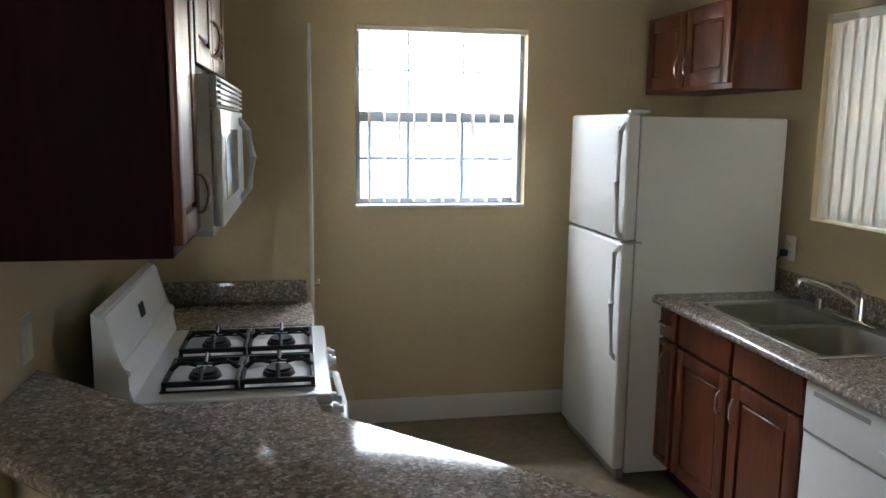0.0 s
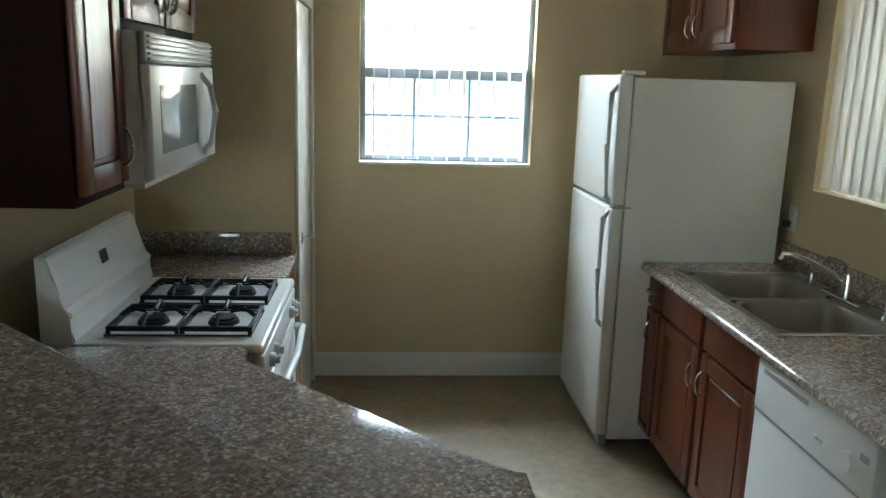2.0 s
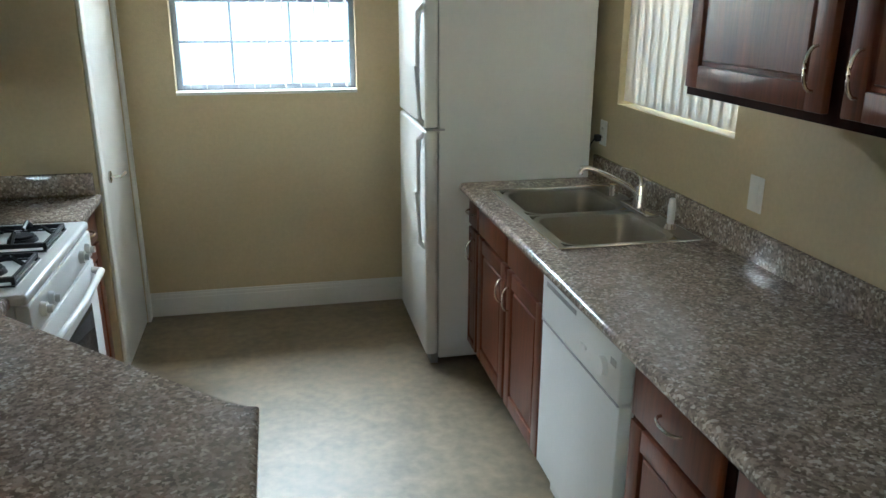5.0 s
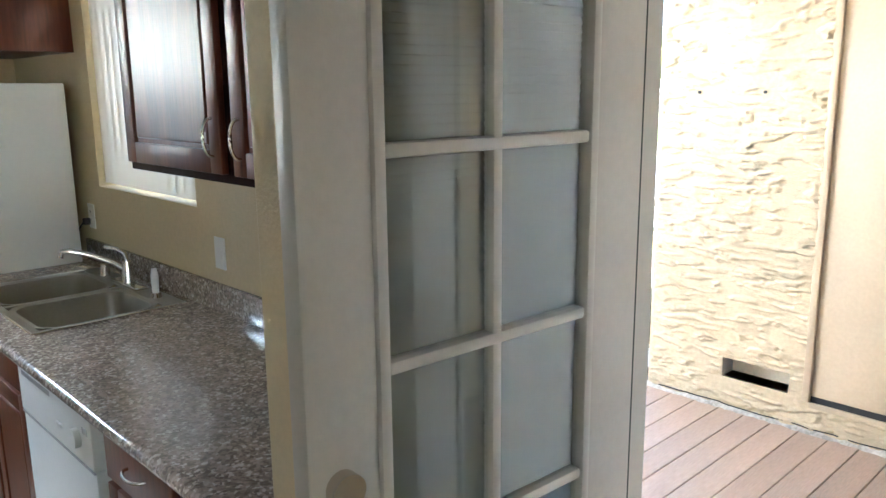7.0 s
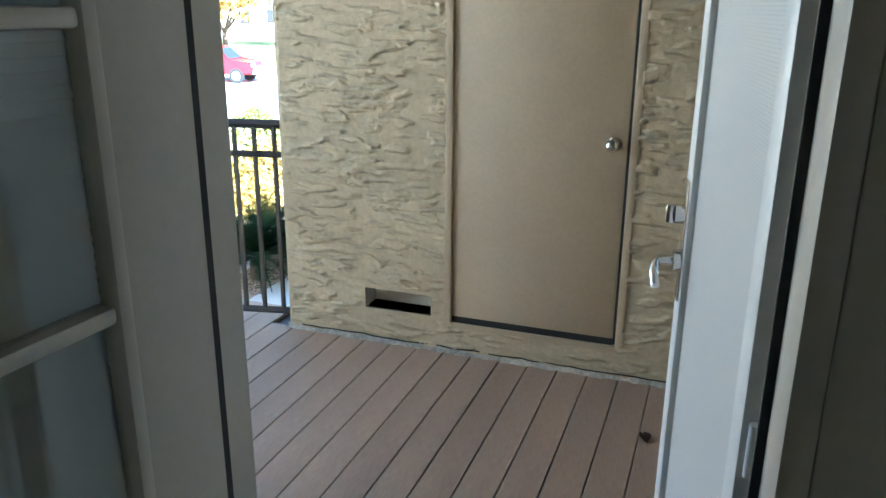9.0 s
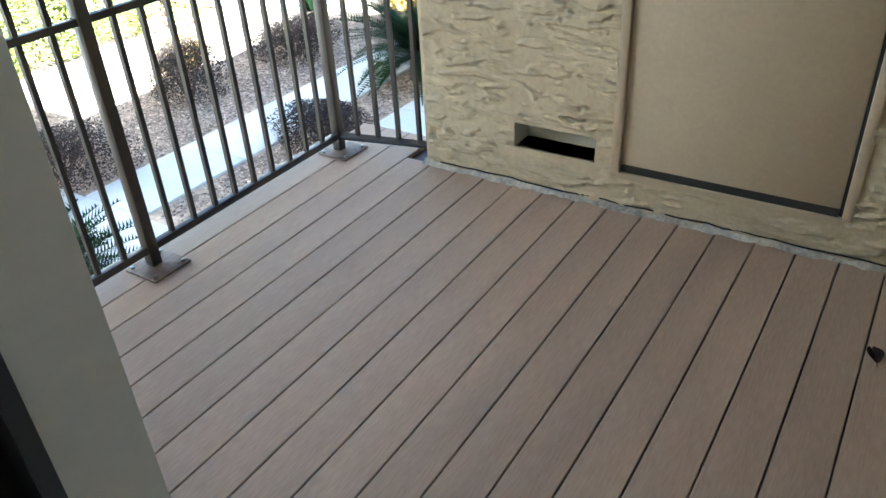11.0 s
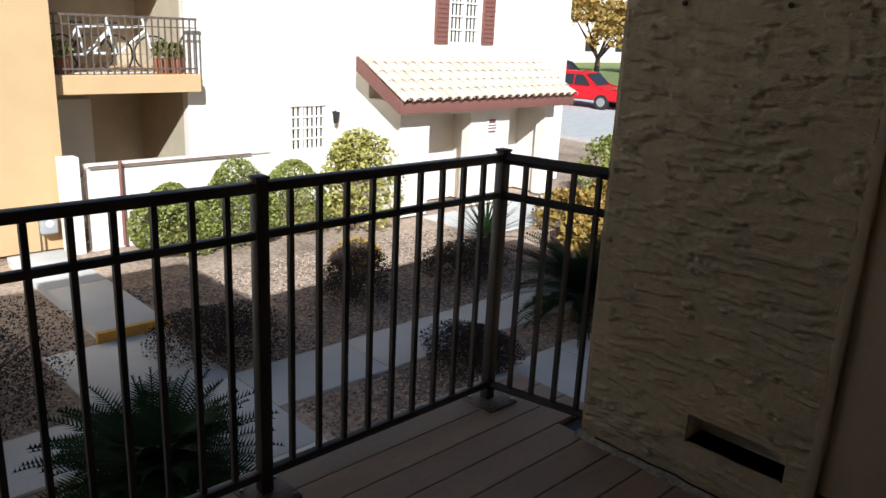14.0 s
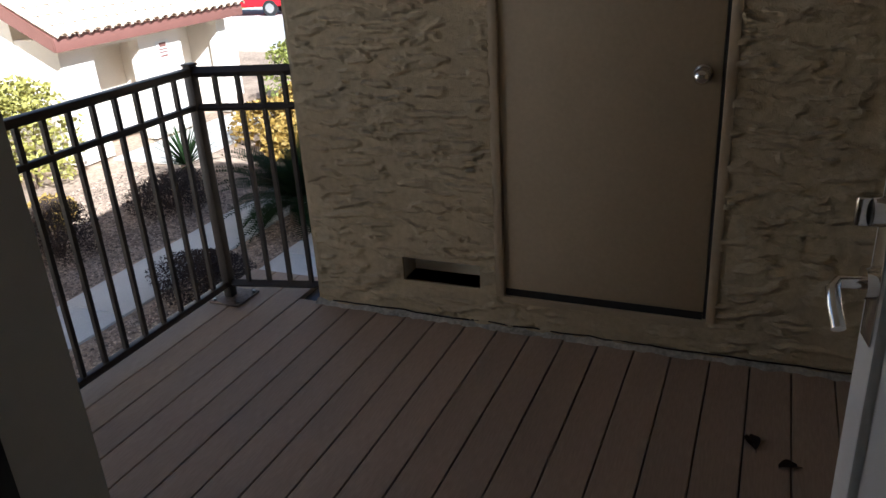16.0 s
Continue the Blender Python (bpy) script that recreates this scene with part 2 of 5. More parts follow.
def tube(points, r, n=8):
    """Round bar along a line of points."""
    bm = bmesh.new()
    pts = [Vector(p) for p in points]
    rings = []
    for i, p in enumerate(pts):
        d = (pts[min(i + 1, len(pts) - 1)] - pts[max(i - 1, 0)]).normalized()
        q = d.to_track_quat("Z", "Y")
        rings.append([bm.verts.new(p + q @ Vector((r * math.cos(2 * math.pi * k / n), r * math.sin(2 * math.pi * k / n), 0))) for k in range(n)])
    for a, b in zip(rings, rings[1:]):
        for k in range(n):
            bm.faces.new((a[k], a[(k + 1) % n], b[(k + 1) % n], b[k]))
    bm.faces.new(list(reversed(rings[0])))
    bm.faces.new(rings[-1])
    return bm


def prism(points, z0, z1, bevel=0.0, seg=3):
    """Upright solid over a plan outline (counter-clockwise)."""
    bm = bmesh.new()
    low = [bm.verts.new((x, y, z0)) for x, y in points]
    top = [bm.verts.new((x, y, z1)) for x, y in points]
    k = len(points)
    bm.faces.new(list(reversed(low)))
    bm.faces.new(top)
    for i in range(k):
        bm.faces.new((low[i], low[(i + 1) % k], top[(i + 1) % k], top[i]))
    if bevel:
        edges = [e for e in bm.edges if abs(e.verts[0].co.z - e.verts[1].co.z) < 1e-5]
        bmesh.ops.bevel(bm, geom=edges, offset=bevel, segments=seg, affect="EDGES", profile=0.5)
    return bm


def mesh_of(name, bm, mat, smooth=False):
    me = bpy.data.meshes.new(name)
    bmesh.ops.recalc_face_normals(bm, faces=bm.faces)
    bm.to_mesh(me)
    bm.free()
    for m in mat if isinstance(mat, (list, tuple)) else [mat]:
        me.materials.append(m)
    if smooth:
        for p in me.polygons:
            p.use_smooth = True
        me.set_sharp_from_angle(angle=radians(40))
    return me


def part(name, bm, mat, parent, label="", smooth=True):
    ob = new(name, mesh_of(name, bm, mat, smooth))
    ob.parent = parent
    if label:
        tagged(ob, label)
    return ob


def thing(name, label, category, group="", at=(0, 0, 0)):
    ob = tagged(new(name), label, category, group)
    ob.location = at
    ob.empty_display_size = 0.05
    return ob


def structure(name, bm, mat, label="", category="", smooth=False):
    return tagged(new(name, mesh_of(name, bm, mat, smooth)), label, category or name.split("_")[0], kind="structure")


def wall_with_holes(axis, at, thick, a0, a1, z0, z1, holes):
    """Wall slab whose face runs along x ('y' fixed) or y ('x' fixed); holes are (a0, a1, z0, z1)."""
    bm = bmesh.new()
    def slab(b0, b1, c0, c1):
        if b1 - b0 > 1e-4 and c1 - c0 > 1e-4:
            lo, hi = sorted((at, at + thick))
            if axis == "x":
                box(bm, lo, hi, b0, b1, c0, c1)
            else:
                box(bm, b0, b1, lo, hi, c0, c1)
    x = a0
    for h0, h1, k0, k1 in sorted(holes):
        slab(x, h0, z0, z1)
        slab(h0, h1, z0, k0)
        slab(h0, h1, k1, z1)
        x = h1
    slab(x, a1, z0, z1)
    return bm


def arc(c, r, a0, a1, n):
    return [(c[0] + r * math.cos(radians(a0 + (a1 - a0) * i / n)), c[1] + r * math.sin(radians(a0 + (a1 - a0) * i / n))) for i in range(n + 1)]


# ---- the rooms ----
EAST, NORTH, WEST, CEILZ = 3.57, 4.91, 0.60, 2.44
DOOR_S, DOOR_N, DOOR_H = 0.325, 1.222, 2.06
structure("floor", boxed(-1.6, 3.74, 1.3, 5.06, -0.1, 0.0), VINYL, "beige stone-patterned vinyl floor of the kitchen", "floor")
structure("floor_living", boxed(-1.6, 3.60, -3.6, 1.298, -0.1, 0.0), CARPET, "beige carpet of the living room", "floor")
structure("ceiling", boxed(-1.6, 3.74, -3.6, 5.06, CEILZ, CEILZ + 0.12), CEIL, "off-white ceiling with light texture", "ceiling")
structure("wall_north", wall_with_holes("y", NORTH, 0.15, 0.3, 3.75, 0, CEILZ, [(1.56, 2.51, 1.245, 2.21)]), PAINT, "beige painted wall with a window", "wall")
structure("wall_east", wall_with_holes("x", EAST, 0.15, -3.6, NORTH, 0, CEILZ, [(DOOR_S, DOOR_N, -0.1, DOOR_H), (2.92, 3.86, 1.275, 2.19)]), PAINT, "beige painted wall with a balcony doorway", "wall")
structure("wall_west", boxed(0.45, WEST, 2.3, 4.09, 0, CEILZ), PAINT, "beige painted wall behind the stove", "wall")
structure("wall_pantry_front", boxed(0.45, 1.30, 4.09, 4.165, 0, CEILZ), PAINT, "beige painted pantry wall", "wall")
structure("wall_pantry_side", wall_with_holes("x", 1.30, -0.1, 4.165, NORTH, 0, CEILZ, [(4.17, 4.82, -0.01, 2.04)]), PAINT, "beige painted wall round the pantry door", "wall")
structure("wall_stub", boxed(2.90, EAST, 1.24, 1.355, 0, CEILZ, bevel=0.008), PAINT, "beige painted wing wall at the end of the counter", "wall")
structure("wall_living_north", boxed(-1.6, 0.45, 2.3, 2.42, 0, CEILZ), PAINT, "beige painted wall", "wall")
structure("wall_living_west", boxed(-1.6, -1.5, -3.6, 2.3, 0, CEILZ), PAINT, "beige painted wall", "wall")
# unseen wall; its window hole is added to let light in
structure("wall_living_south", wall_with_holes("y", -3.6, 0.12, -1.5, EAST, 0, CEILZ, [(-0.5, 0.5, 0.9, 2.1)]), PAINT, "beige painted wall with a window", "wall")


def baseboard(name, a0, a1, axis, at, out):
    bm = bmesh.new()
    for h0, h1, d in ((0, 0.105, 0.014), (0.105, 0.125, 0.010), (0.125, 0.138, 0.006)):
        lo, hi = sorted((at, at + out * d))
        if axis == "y":
            box(bm, a0, a1, lo, hi, h0, h1)
        else:
            box(bm, lo, hi, a0, a1, h0, h1)
    structure(name, bm, TRIM, "white moulded baseboard", "baseboard")


baseboard("baseboard_north", 1.302, 3.5, "y", NORTH, -1)
baseboard("baseboard_pantry", 4.83, 4.893, "x", 1.30, 1)
baseboard("baseboard_east", -3.4, DOOR_S - 0.08, "x", EAST, -1)


# ---- windows ----
def hung_window(name, label, at_y, x0, x1, z0, z1, panes_x, mid):
    w = tagged(thing(name, label, "window"), kind="structure")
    y = at_y + 0.07
    bm = bmesh.new()
    for a in ((x0, x0 + 0.03, y, y + 0.05, z0, z1), (x1 - 0.03, x1, y, y + 0.05, z0, z1), (x0 + 0.03, x1 - 0.03, y, y + 0.05, z0, z0 + 0.035), (x0 + 0.03, x1 - 0.03, y, y + 0.05, z1 - 0.03, z1)):
        box(bm, *a, bevel=0.003)
    part("window_frame", bm, ALU, w)
    part("meeting_rail", boxed(x0 + 0.03, x1 - 0.03, y - 0.012, y + 0.03, mid - 0.028, mid + 0.028, bevel=0.004), ALU, w)
    for k0, k1 in ((z0 + 0.035, mid - 0.028), (mid + 0.028, z1 - 0.03)):
        p = part("pane", boxed(x0 + 0.03, x1 - 0.03, y + 0.018, y + 0.022, k0, k1), DIM_GLASS if k0 < mid - 0.1 else GLASS, w, "window glass")
        p.visible_shadow = False
        for x in panes_x:
            part("muntin", boxed(x - 0.006, x + 0.006, y + 0.006, y + 0.017, k0, k1), ALU, w)
        zc = (k0 + k1) / 2 + 0.01
        part("muntin", boxed(x0 + 0.03, x1 - 0.03, y + 0.004, y + 0.0055, zc - 0.006, zc + 0.006), ALU, w)
    sc = part("insect_screen", boxed(x0 + 0.03, x1 - 0.03, y + 0.040, y + 0.041, z0 + 0.035, mid - 0.028), SCREEN, w, "grey insect screen over the lower sash")
    sc.visible_shadow = False
    part("window_sill", boxed(x0, x1, at_y - 0.012, y, z0 - 0.012, z0 + 0.006, bevel=0.003), TRIM, w)
    return w


hung_window("window_1", "single-hung metal window with grid bars, bright outside", NORTH, 1.56, 2.51, 1.245, 2.21, (1.858, 2.165), 1.73)

vb = thing("vertical_blind", "white vertical blind with open slats over the window", "blind", at=(2.035, NORTH + 0.02, 2.19))
part("headrail", boxed(-0.465, 0.465, -0.03, 0.02, -0.012, 0.012, bevel=0.003), TRIM, vb)
bm = box(bmesh.new(), -0.0009, 0.0009, -0.040, 0.022, -0.925, -0.0125)
slat = mesh_of("slat", bm, BLIND)
for i in range(11):
    s = new("slat", slat)
    s.parent = vb
    s.location = (-0.40 + 0.082 * i, 0, 0)
    s.rotation_euler = (0, 0, radians(4 + random.uniform(-3, 3)))

w2 = tagged(thing("window_2", "sink window with pale frame behind closed blinds", "window"), kind="structure")
bm = bmesh.new()
for a in ((3.65, 3.70, 2.92, 2.95, 1.275, 2.19), (3.65, 3.70, 3.83, 3.86, 1.275, 2.19), (3.65, 3.70, 2.95, 3.83, 1.275, 1.31), (3.65, 3.70, 2.95, 3.83, 2.16, 2.19)):
    box(bm, *a)
part("window_frame", bm, TRIM, w2)
p = part("pane", boxed(3.672, 3.676, 2.95, 3.83, 1.31, 2.16), GLASS, w2)
p.visible_shadow = False
vb2 = thing("vertical_blind", "cream vertical blind with closed slats over the sink window", "blind", at=(EAST + 0.035, 3.39, 2.18))
part("headrail", boxed(-0.02, 0.02, -0.46, 0.46, -0.03, 0.008, bevel=0.003), TRIM, vb2)
bm = bmesh.new()
cols = []
for k in range(5):
    u = -0.044 + 0.022 * k
    cols.append((bm.verts.new((0.001 * (1 - (u / 0.044) ** 2), u, -0.89)), bm.verts.new((0.001 * (1 - (u / 0.044) ** 2), u, -0.03))))
for a, b in zip(cols, cols[1:]):
    bm.faces.new((a[0], b[0], b[1], a[1]))
slat2 = mesh_of("slat", bm, BLIND, True)
for i in range(13):
    s = new("slat", slat2)
    s.parent = vb2
    s.location = (0, -0.425 + 0.071 * i, 0)
    s.rotation_euler = (0, 0, radians(6))

# unseen window, added as a light opening for the living room
lw = tagged(thing("window_3", "unseen white-framed window added to light the living room", "window"), kind="structure")
bm = bmesh.new()
for a in ((-0.5, -0.45, -3.56, -3.52, 0.9, 2.1), (0.45, 0.5, -3.56, -3.52, 0.9, 2.1), (-0.45, 0.45, -3.56, -3.52, 0.9, 0.95), (-0.45, 0.45, -3.56, -3.52, 2.05, 2.1), (-0.45, 0.45, -3.56, -3.52, 1.48, 1.52)):
    box(bm, *a)
part("window_frame", bm, TRIM, lw)


# ---- kitchen cabinets ----
def handle_arc(centre, span, out, along):
    """Arched pull; along 'z', 'y' or 'x'; out is the way it stands off."""
    pts = []
    for k in range(13):
        a = math.pi * k / 12
        u, v = -math.cos(a) * span / 2, math.sin(a) ** 0.8 * 0.028
        p = Vector(centre) + Vector(out) * v
        p += Vector((0, 0, u)) if along == "z" else Vector((0, u, 0)) if along == "y" else Vector((u, 0, 0))
        pts.append(p)
    return tube(pts, 0.0045, 8)


def panel_door(parent, face, out, y0, y1, z0, z1, pull=None, along="z", name="door"):
    """Raised-panel door in a plane x = face, front towards out (+1 or -1)."""
    t = 0.02 * out
    s = 0.062 if min(y1 - y0, z1 - z0) > 0.2 else 0.03
    xs = sorted((face, face + t))
    bm = boxed(*sorted((face, face + t * 0.4)), y0 + s - 0.004, y1 - s + 0.004, z0 + s - 0.004, z1 - s + 0.004)
    g = 0.012
    if y1 - y0 > 2 * s + 0.06 and z1 - z0 > 2 * s + 0.06:
        box(bm, *sorted((face + t * 0.39, face + t * 0.85)), y0 + s + g, y1 - s - g, z0 + s + g, z1 - s - g, bevel=0.0055, seg=1)
    d = part(name, bm, CHERRY, parent)
    part("stile", boxed(*xs, y0, y0 + s, z0, z1, bevel=0.003), CHERRY, d)
    part("stile", boxed(*xs, y1 - s, y1, z0, z1, bevel=0.003), CHERRY, d)
    part("rail", boxed(*xs, y0 + s, y1 - s, z0, z0 + s, bevel=0.003), CHERRY, d)
    part("rail", boxed(*xs, y0 + s, y1 - s, z1 - s, z1, bevel=0.003), CHERRY, d)
    if pull:
        part("handle", handle_arc((face + t, pull[0], pull[1]), 0.10, (out, 0, 0), along), NICKEL, d, "satin nickel arched pull")
    return d


def slab_front(parent, face, out, y0, y1, z0, z1, pull=True, name="drawer"):
    d = part(name, boxed(*sorted((face, face + 0.02 * out)), y0, y1, z0, z1, bevel=0.005), CHERRY, parent)
    if pull:
        part("handle", handle_arc((face + 0.02 * out, (y0 + y1) / 2, (z0 + z1) / 2), 0.10, (out, 0, 0), "y"), NICKEL, d, "satin nickel arched pull")
    return d


FACE = 2.945


def base_cabinet(label, y0, y1, top=0.872):
    c = thing("base_cabinet", label, "cabinet", "base cabinets under the sink counter")
    bm = boxed(FACE, EAST - 0.002, y0, y1, 0.10, top)
    part("body", bm, CHERRY_SHADED, c)
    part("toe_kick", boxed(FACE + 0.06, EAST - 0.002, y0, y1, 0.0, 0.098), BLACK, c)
    return c


c = base_cabinet("narrow cherry base cabinet with one drawer and door", 3.83, 4.03)
slab_front(c, FACE, -1, 3.845, 4.015, 0.72, 0.855)
panel_door(c, FACE, -1, 3.845, 4.015, 0.115, 0.705, (3.93, 0.60))
c = base_cabinet("cherry sink base cabinet with two raised-panel doors", 2.932, 3.828, 0.70)
part("face_frame", boxed(FACE, FACE + 0.02, 2.932, 3.828, 0.70, 0.872), CHERRY_SHADED, c)
slab_front(c, FACE, -1, 3.395, 3.815, 0.72, 0.855, False, "false_drawer")
slab_front(c, FACE, -1, 2.945, 3.365, 0.72, 0.855, False, "false_drawer")
panel_door(c, FACE, -1, 3.395, 3.815, 0.115, 0.705, (3.43, 0.59))
panel_door(c, FACE, -1, 2.945, 3.365, 0.115, 0.705, (3.33, 0.59))
c = base_cabinet("cherry base cabinet with a drawer over a door", 1.80, 2.258)
slab_front(c, FACE, -1, 1.83, 2.235, 0.70, 0.855)
panel_door(c, FACE, -1, 1.83, 2.235, 0.115, 0.685, (1.87, 0.58))
c = base_cabinet("cherry corner base cabinet with one door", 1.34, 1.798)
slab_front(c, FACE, -1, 1.37, 1.77, 0.70, 0.855)
panel_door(c, FACE, -1, 1.37, 1.77, 0.115, 0.685, (1.72, 0.58))

# dishwasher
dw = thing("dishwasher", "white dishwasher with dial and buttons beside the sink cabinet", "dishwasher")
part("body", boxed(FACE + 0.01, EAST - 0.01, 2.27, 2.92, 0.11, 0.868), ENAMEL, dw)
part("door_panel", boxed(FACE - 0.03, FACE + 0.009, 2.285, 2.905, 0.135, 0.685, bevel=0.006), ENAMEL, dw)
cp = part("control_panel", boxed(FACE - 0.035, FACE + 0.009, 2.285, 2.905, 0.692, 0.862, bevel=0.008), ENAMEL, dw)
part("latch_slot", boxed(FACE - 0.0365, FACE - 0.03, 2.60, 2.86, 0.822, 0.838, bevel=0.0007), GREYPLASTIC, cp)
part("dial", rod(bmesh.new(), (FACE - 0.052, 2.385, 0.765), (FACE - 0.034, 2.385, 0.765), 0.028, 24), ENAMEL, cp)
for y in (2.52, 2.545):
    part("button", boxed(FACE - 0.040, FACE - 0.034, y - 0.01, y + 0.01, 0.75, 0.762, bevel=0.001), ENAMEL, cp)
part("trim_strip", boxed(FACE - 0.0345, FACE - 0.029, 2.287, 2.903, 0.6865, 0.6905), GREYPLASTIC, dw)
part("badge", boxed(FACE - 0.0362, FACE - 0.034, 2.31, 2.345, 0.79, 0.81), GREYPLASTIC, cp)
part("toe_panel", boxed(FACE + 0.03, FACE + 0.05, 2.285, 2.905, 0.0, 0.128), ENAMEL, dw)

# countertop with sink cut-out
SX0, SX1, SY0, SY1 = 2.975, 3.515, 2.94, 3.79
ct = thing("countertop", "grey-brown speckled laminate countertop with backsplash", "countertop")
bm = bmesh.new()
ring = []
for z in (0.874, 0.914):
    outer = [bm.verts.new((x, y, z)) for x, y in ((2.895, 1.357), (3.548, 1.357), (3.548, 4.045), (2.895, 4.045))]
    inner = [bm.verts.new((x, y, z)) for x, y in ((SX0 + 0.01, SY0 + 0.01), (SX1 - 0.01, SY0 + 0.01), (SX1 - 0.01, SY1 - 0.01), (SX0 + 0.01, SY1 - 0.01))]
    ring.append((outer, inner))
    for k in range(4):
        bm.faces.new((outer[k], outer[(k + 1) % 4], inner[(k + 1) % 4], inner[k]))
for which in (0, 1):
    for k in range(4):
        bm.faces.new((ring[0][which][k], ring[0][which][(k + 1) % 4], ring[1][which][(k + 1) % 4], ring[1][which][k]))
part("worktop", bm, LAMINATE, ct, smooth=False)
part("front_edge", tube([(2.895, 1.357, 0.894), (2.895, 4.045, 0.894)], 0.0198, 16), LAMINATE, ct)
part("backsplash", boxed(3.548, EAST, 1.357, 4.045, 0.880, 1.014, bevel=0.005), LAMINATE, ct)


def rounded_rect(x0, x1, y0, y1, r, n=6):
    return arc((x1 - r, y1 - r), r, 0, 90, n) + arc((x0 + r, y1 - r), r, 90, 180, n) + arc((x0 + r, y0 + r), r, 180, 270, n) + arc((x1 - r, y0 + r), r, 270, 360, n)


def basin(x0, x1, y0, y1, top, depth):
    """Open bowl with rounded corners."""
    bm = bmesh.new()
    rings = []
    for inset, z, r in ((-0.018, top, 0.07), (0.0, top - 0.004, 0.065), (0.006, top - 0.02, 0.065), (0.018, top - depth + 0.03, 0.06), (0.045, top - depth, 0.05)):
        rings.append([bm.verts.new((x, y, z)) for x, y in rounded_rect(x0 + inset, x1 - inset, y0 + inset, y1 - inset, r)])
    k = len(rings[0])
    for a, b in zip(rings, rings[1:]):
        for i in range(k):
            bm.faces.new((a[i], a[(i + 1) % k], b[(i + 1) % k], b[i]))
    bm.faces.new(rings[-1])
    return bm


sink = thing("sink", "double-bowl stainless steel sink set in the counter", "sink")
midy = (SY0 + SY1) / 2
BX0, BX1 = SX0 + 0.045, SX1 - 0.10
bm = bmesh.new()
for a in ((SX0, BX0 - 0.017, SY0, SY1), (BX1 + 0.017, SX1, SY0, SY1), (BX0 - 0.017, BX1 + 0.017, SY0, SY0 + 0.023), (BX0 - 0.017, BX1 + 0.017, SY1 - 0.023, SY1), (BX0 - 0.017, BX1 + 0.017, midy - 0.012, midy + 0.012)):
    box(bm, *a, 0.9145, 0.9195)
part("rim", bm, STEEL, sink, smooth=False)
part("rim_bead", tube([(SX0, SY0, 0.9175), (SX0, SY1, 0.9175), (SX1, SY1, 0.9175), (SX1, SY0, 0.9175), (SX0, SY0, 0.9175)], 0.004, 8), CHROME, sink)
for y0, y1 in ((SY0 + 0.04, midy - 0.03), (midy + 0.03, SY1 - 0.04)):
    b = part("bowl", basin(BX0, BX1, y0, y1, 0.919, 0.17), STEEL, sink)
    part("drain", rod(bmesh.new(), ((BX0 + BX1) / 2, (y0 + y1) / 2, 0.7495), ((BX0 + BX1) / 2, (y0 + y1) / 2, 0.753), 0.045, 20), CHROME, b)
fa = thing("faucet", "chrome single-lever kitchen faucet on the sink ledge", "faucet", at=(3.468, midy, 0.9195))
part("deck_plate", boxed(-0.028, 0.028, -0.125, 0.125, 0.0, 0.012, bevel=0.005), CHROME, fa)
part("base", rod(rod(bmesh.new(), (0, 0, 0.012), (0, 0, 0.065), 0.026, 18, 0.022), (0, 0, 0.065), (0, 0, 0.10), 0.022, 18, 0.018), CHROME, fa)
part("spout", tube([(0, 0, 0.06), (-0.05, 0.02, 0.10), (-0.12, 0.05, 0.135), (-0.19, 0.08, 0.16), (-0.215, 0.09, 0.16), (-0.222, 0.093, 0.135)], 0.011, 12), CHROME, fa)
part("lever", tube([(0, 0, 0.10), (-0.005, 0.0, 0.135), (-0.03, 0.012, 0.155), (-0.075, 0.028, 0.165)], 0.008, 10), CHROME, fa)
ag = thing("air_gap", "chrome dishwasher air gap cap on the sink ledge", "air gap", at=(3.465, midy + 0.24, 0.9195))
part("cap", rod(bmesh.new(), (0, 0, 0), (0, 0, 0.05), 0.021, 18, 0.019), CHROME, ag)
spr = thing("side_sprayer", "white side sprayer in its chrome holder by the faucet", "sprayer", at=(3.465, SY0 + 0.16, 0.9195))
part("holder", rod(bmesh.new(), (0, 0, 0), (0, 0, 0.018), 0.024, 16, 0.018), CHROME, spr)
part("wand", rod(rod(bmesh.new(), (0, 0, 0.018), (0, 0, 0.085), 0.013, 14, 0.015), (0, 0, 0.085), (0, 0, 0.112), 0.015, 14, 0.010), ENAMEL, spr)


def wall_cabinet(label, face, out, depth, y0, y1, z0, z1, doors, side=CHERRY_SHADED):
    c = thing("wall_cabinet", label, "cabinet")
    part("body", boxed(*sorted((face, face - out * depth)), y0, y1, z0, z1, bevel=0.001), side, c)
    for d0, d1, pull in doors:
        panel_door(c, face, out, d0, d1, z0 + 0.025, z1 - 0.02, (pull, z0 + 0.12))
    return c


wall_cabinet("cherry wall cabinet with two raised-panel doors over the counter", 3.265, -1, 0.303, 1.34, 2.72, 1.455, 2.30, [(2.10, 2.70, 2.14), (1.46, 2.04, 2.00)])
wall_cabinet("short cherry wall cabinet with two doors above the refrigerator", 3.215, -1, 0.353, 4.00, NORTH - 0.004, 1.87, 2.28, [(4.015, 4.43, 4.39), (4.445, 4.86, 4.485)], CHERRY)
wall_cabinet("tall cherry wall cabinet beside the microwave", 0.985, 1, 0.383, 2.45, 2.795, 1.385, 2.30, [(2.465, 2.78, 2.735)])
wall_cabinet("small cherry wall cabinet with two doors above the microwave", 0.985, 1, 0.383, 2.798, 3.63, 1.812, 2.30, [(2.815, 3.205, 3.17), (3.22, 3.615, 3.255)])

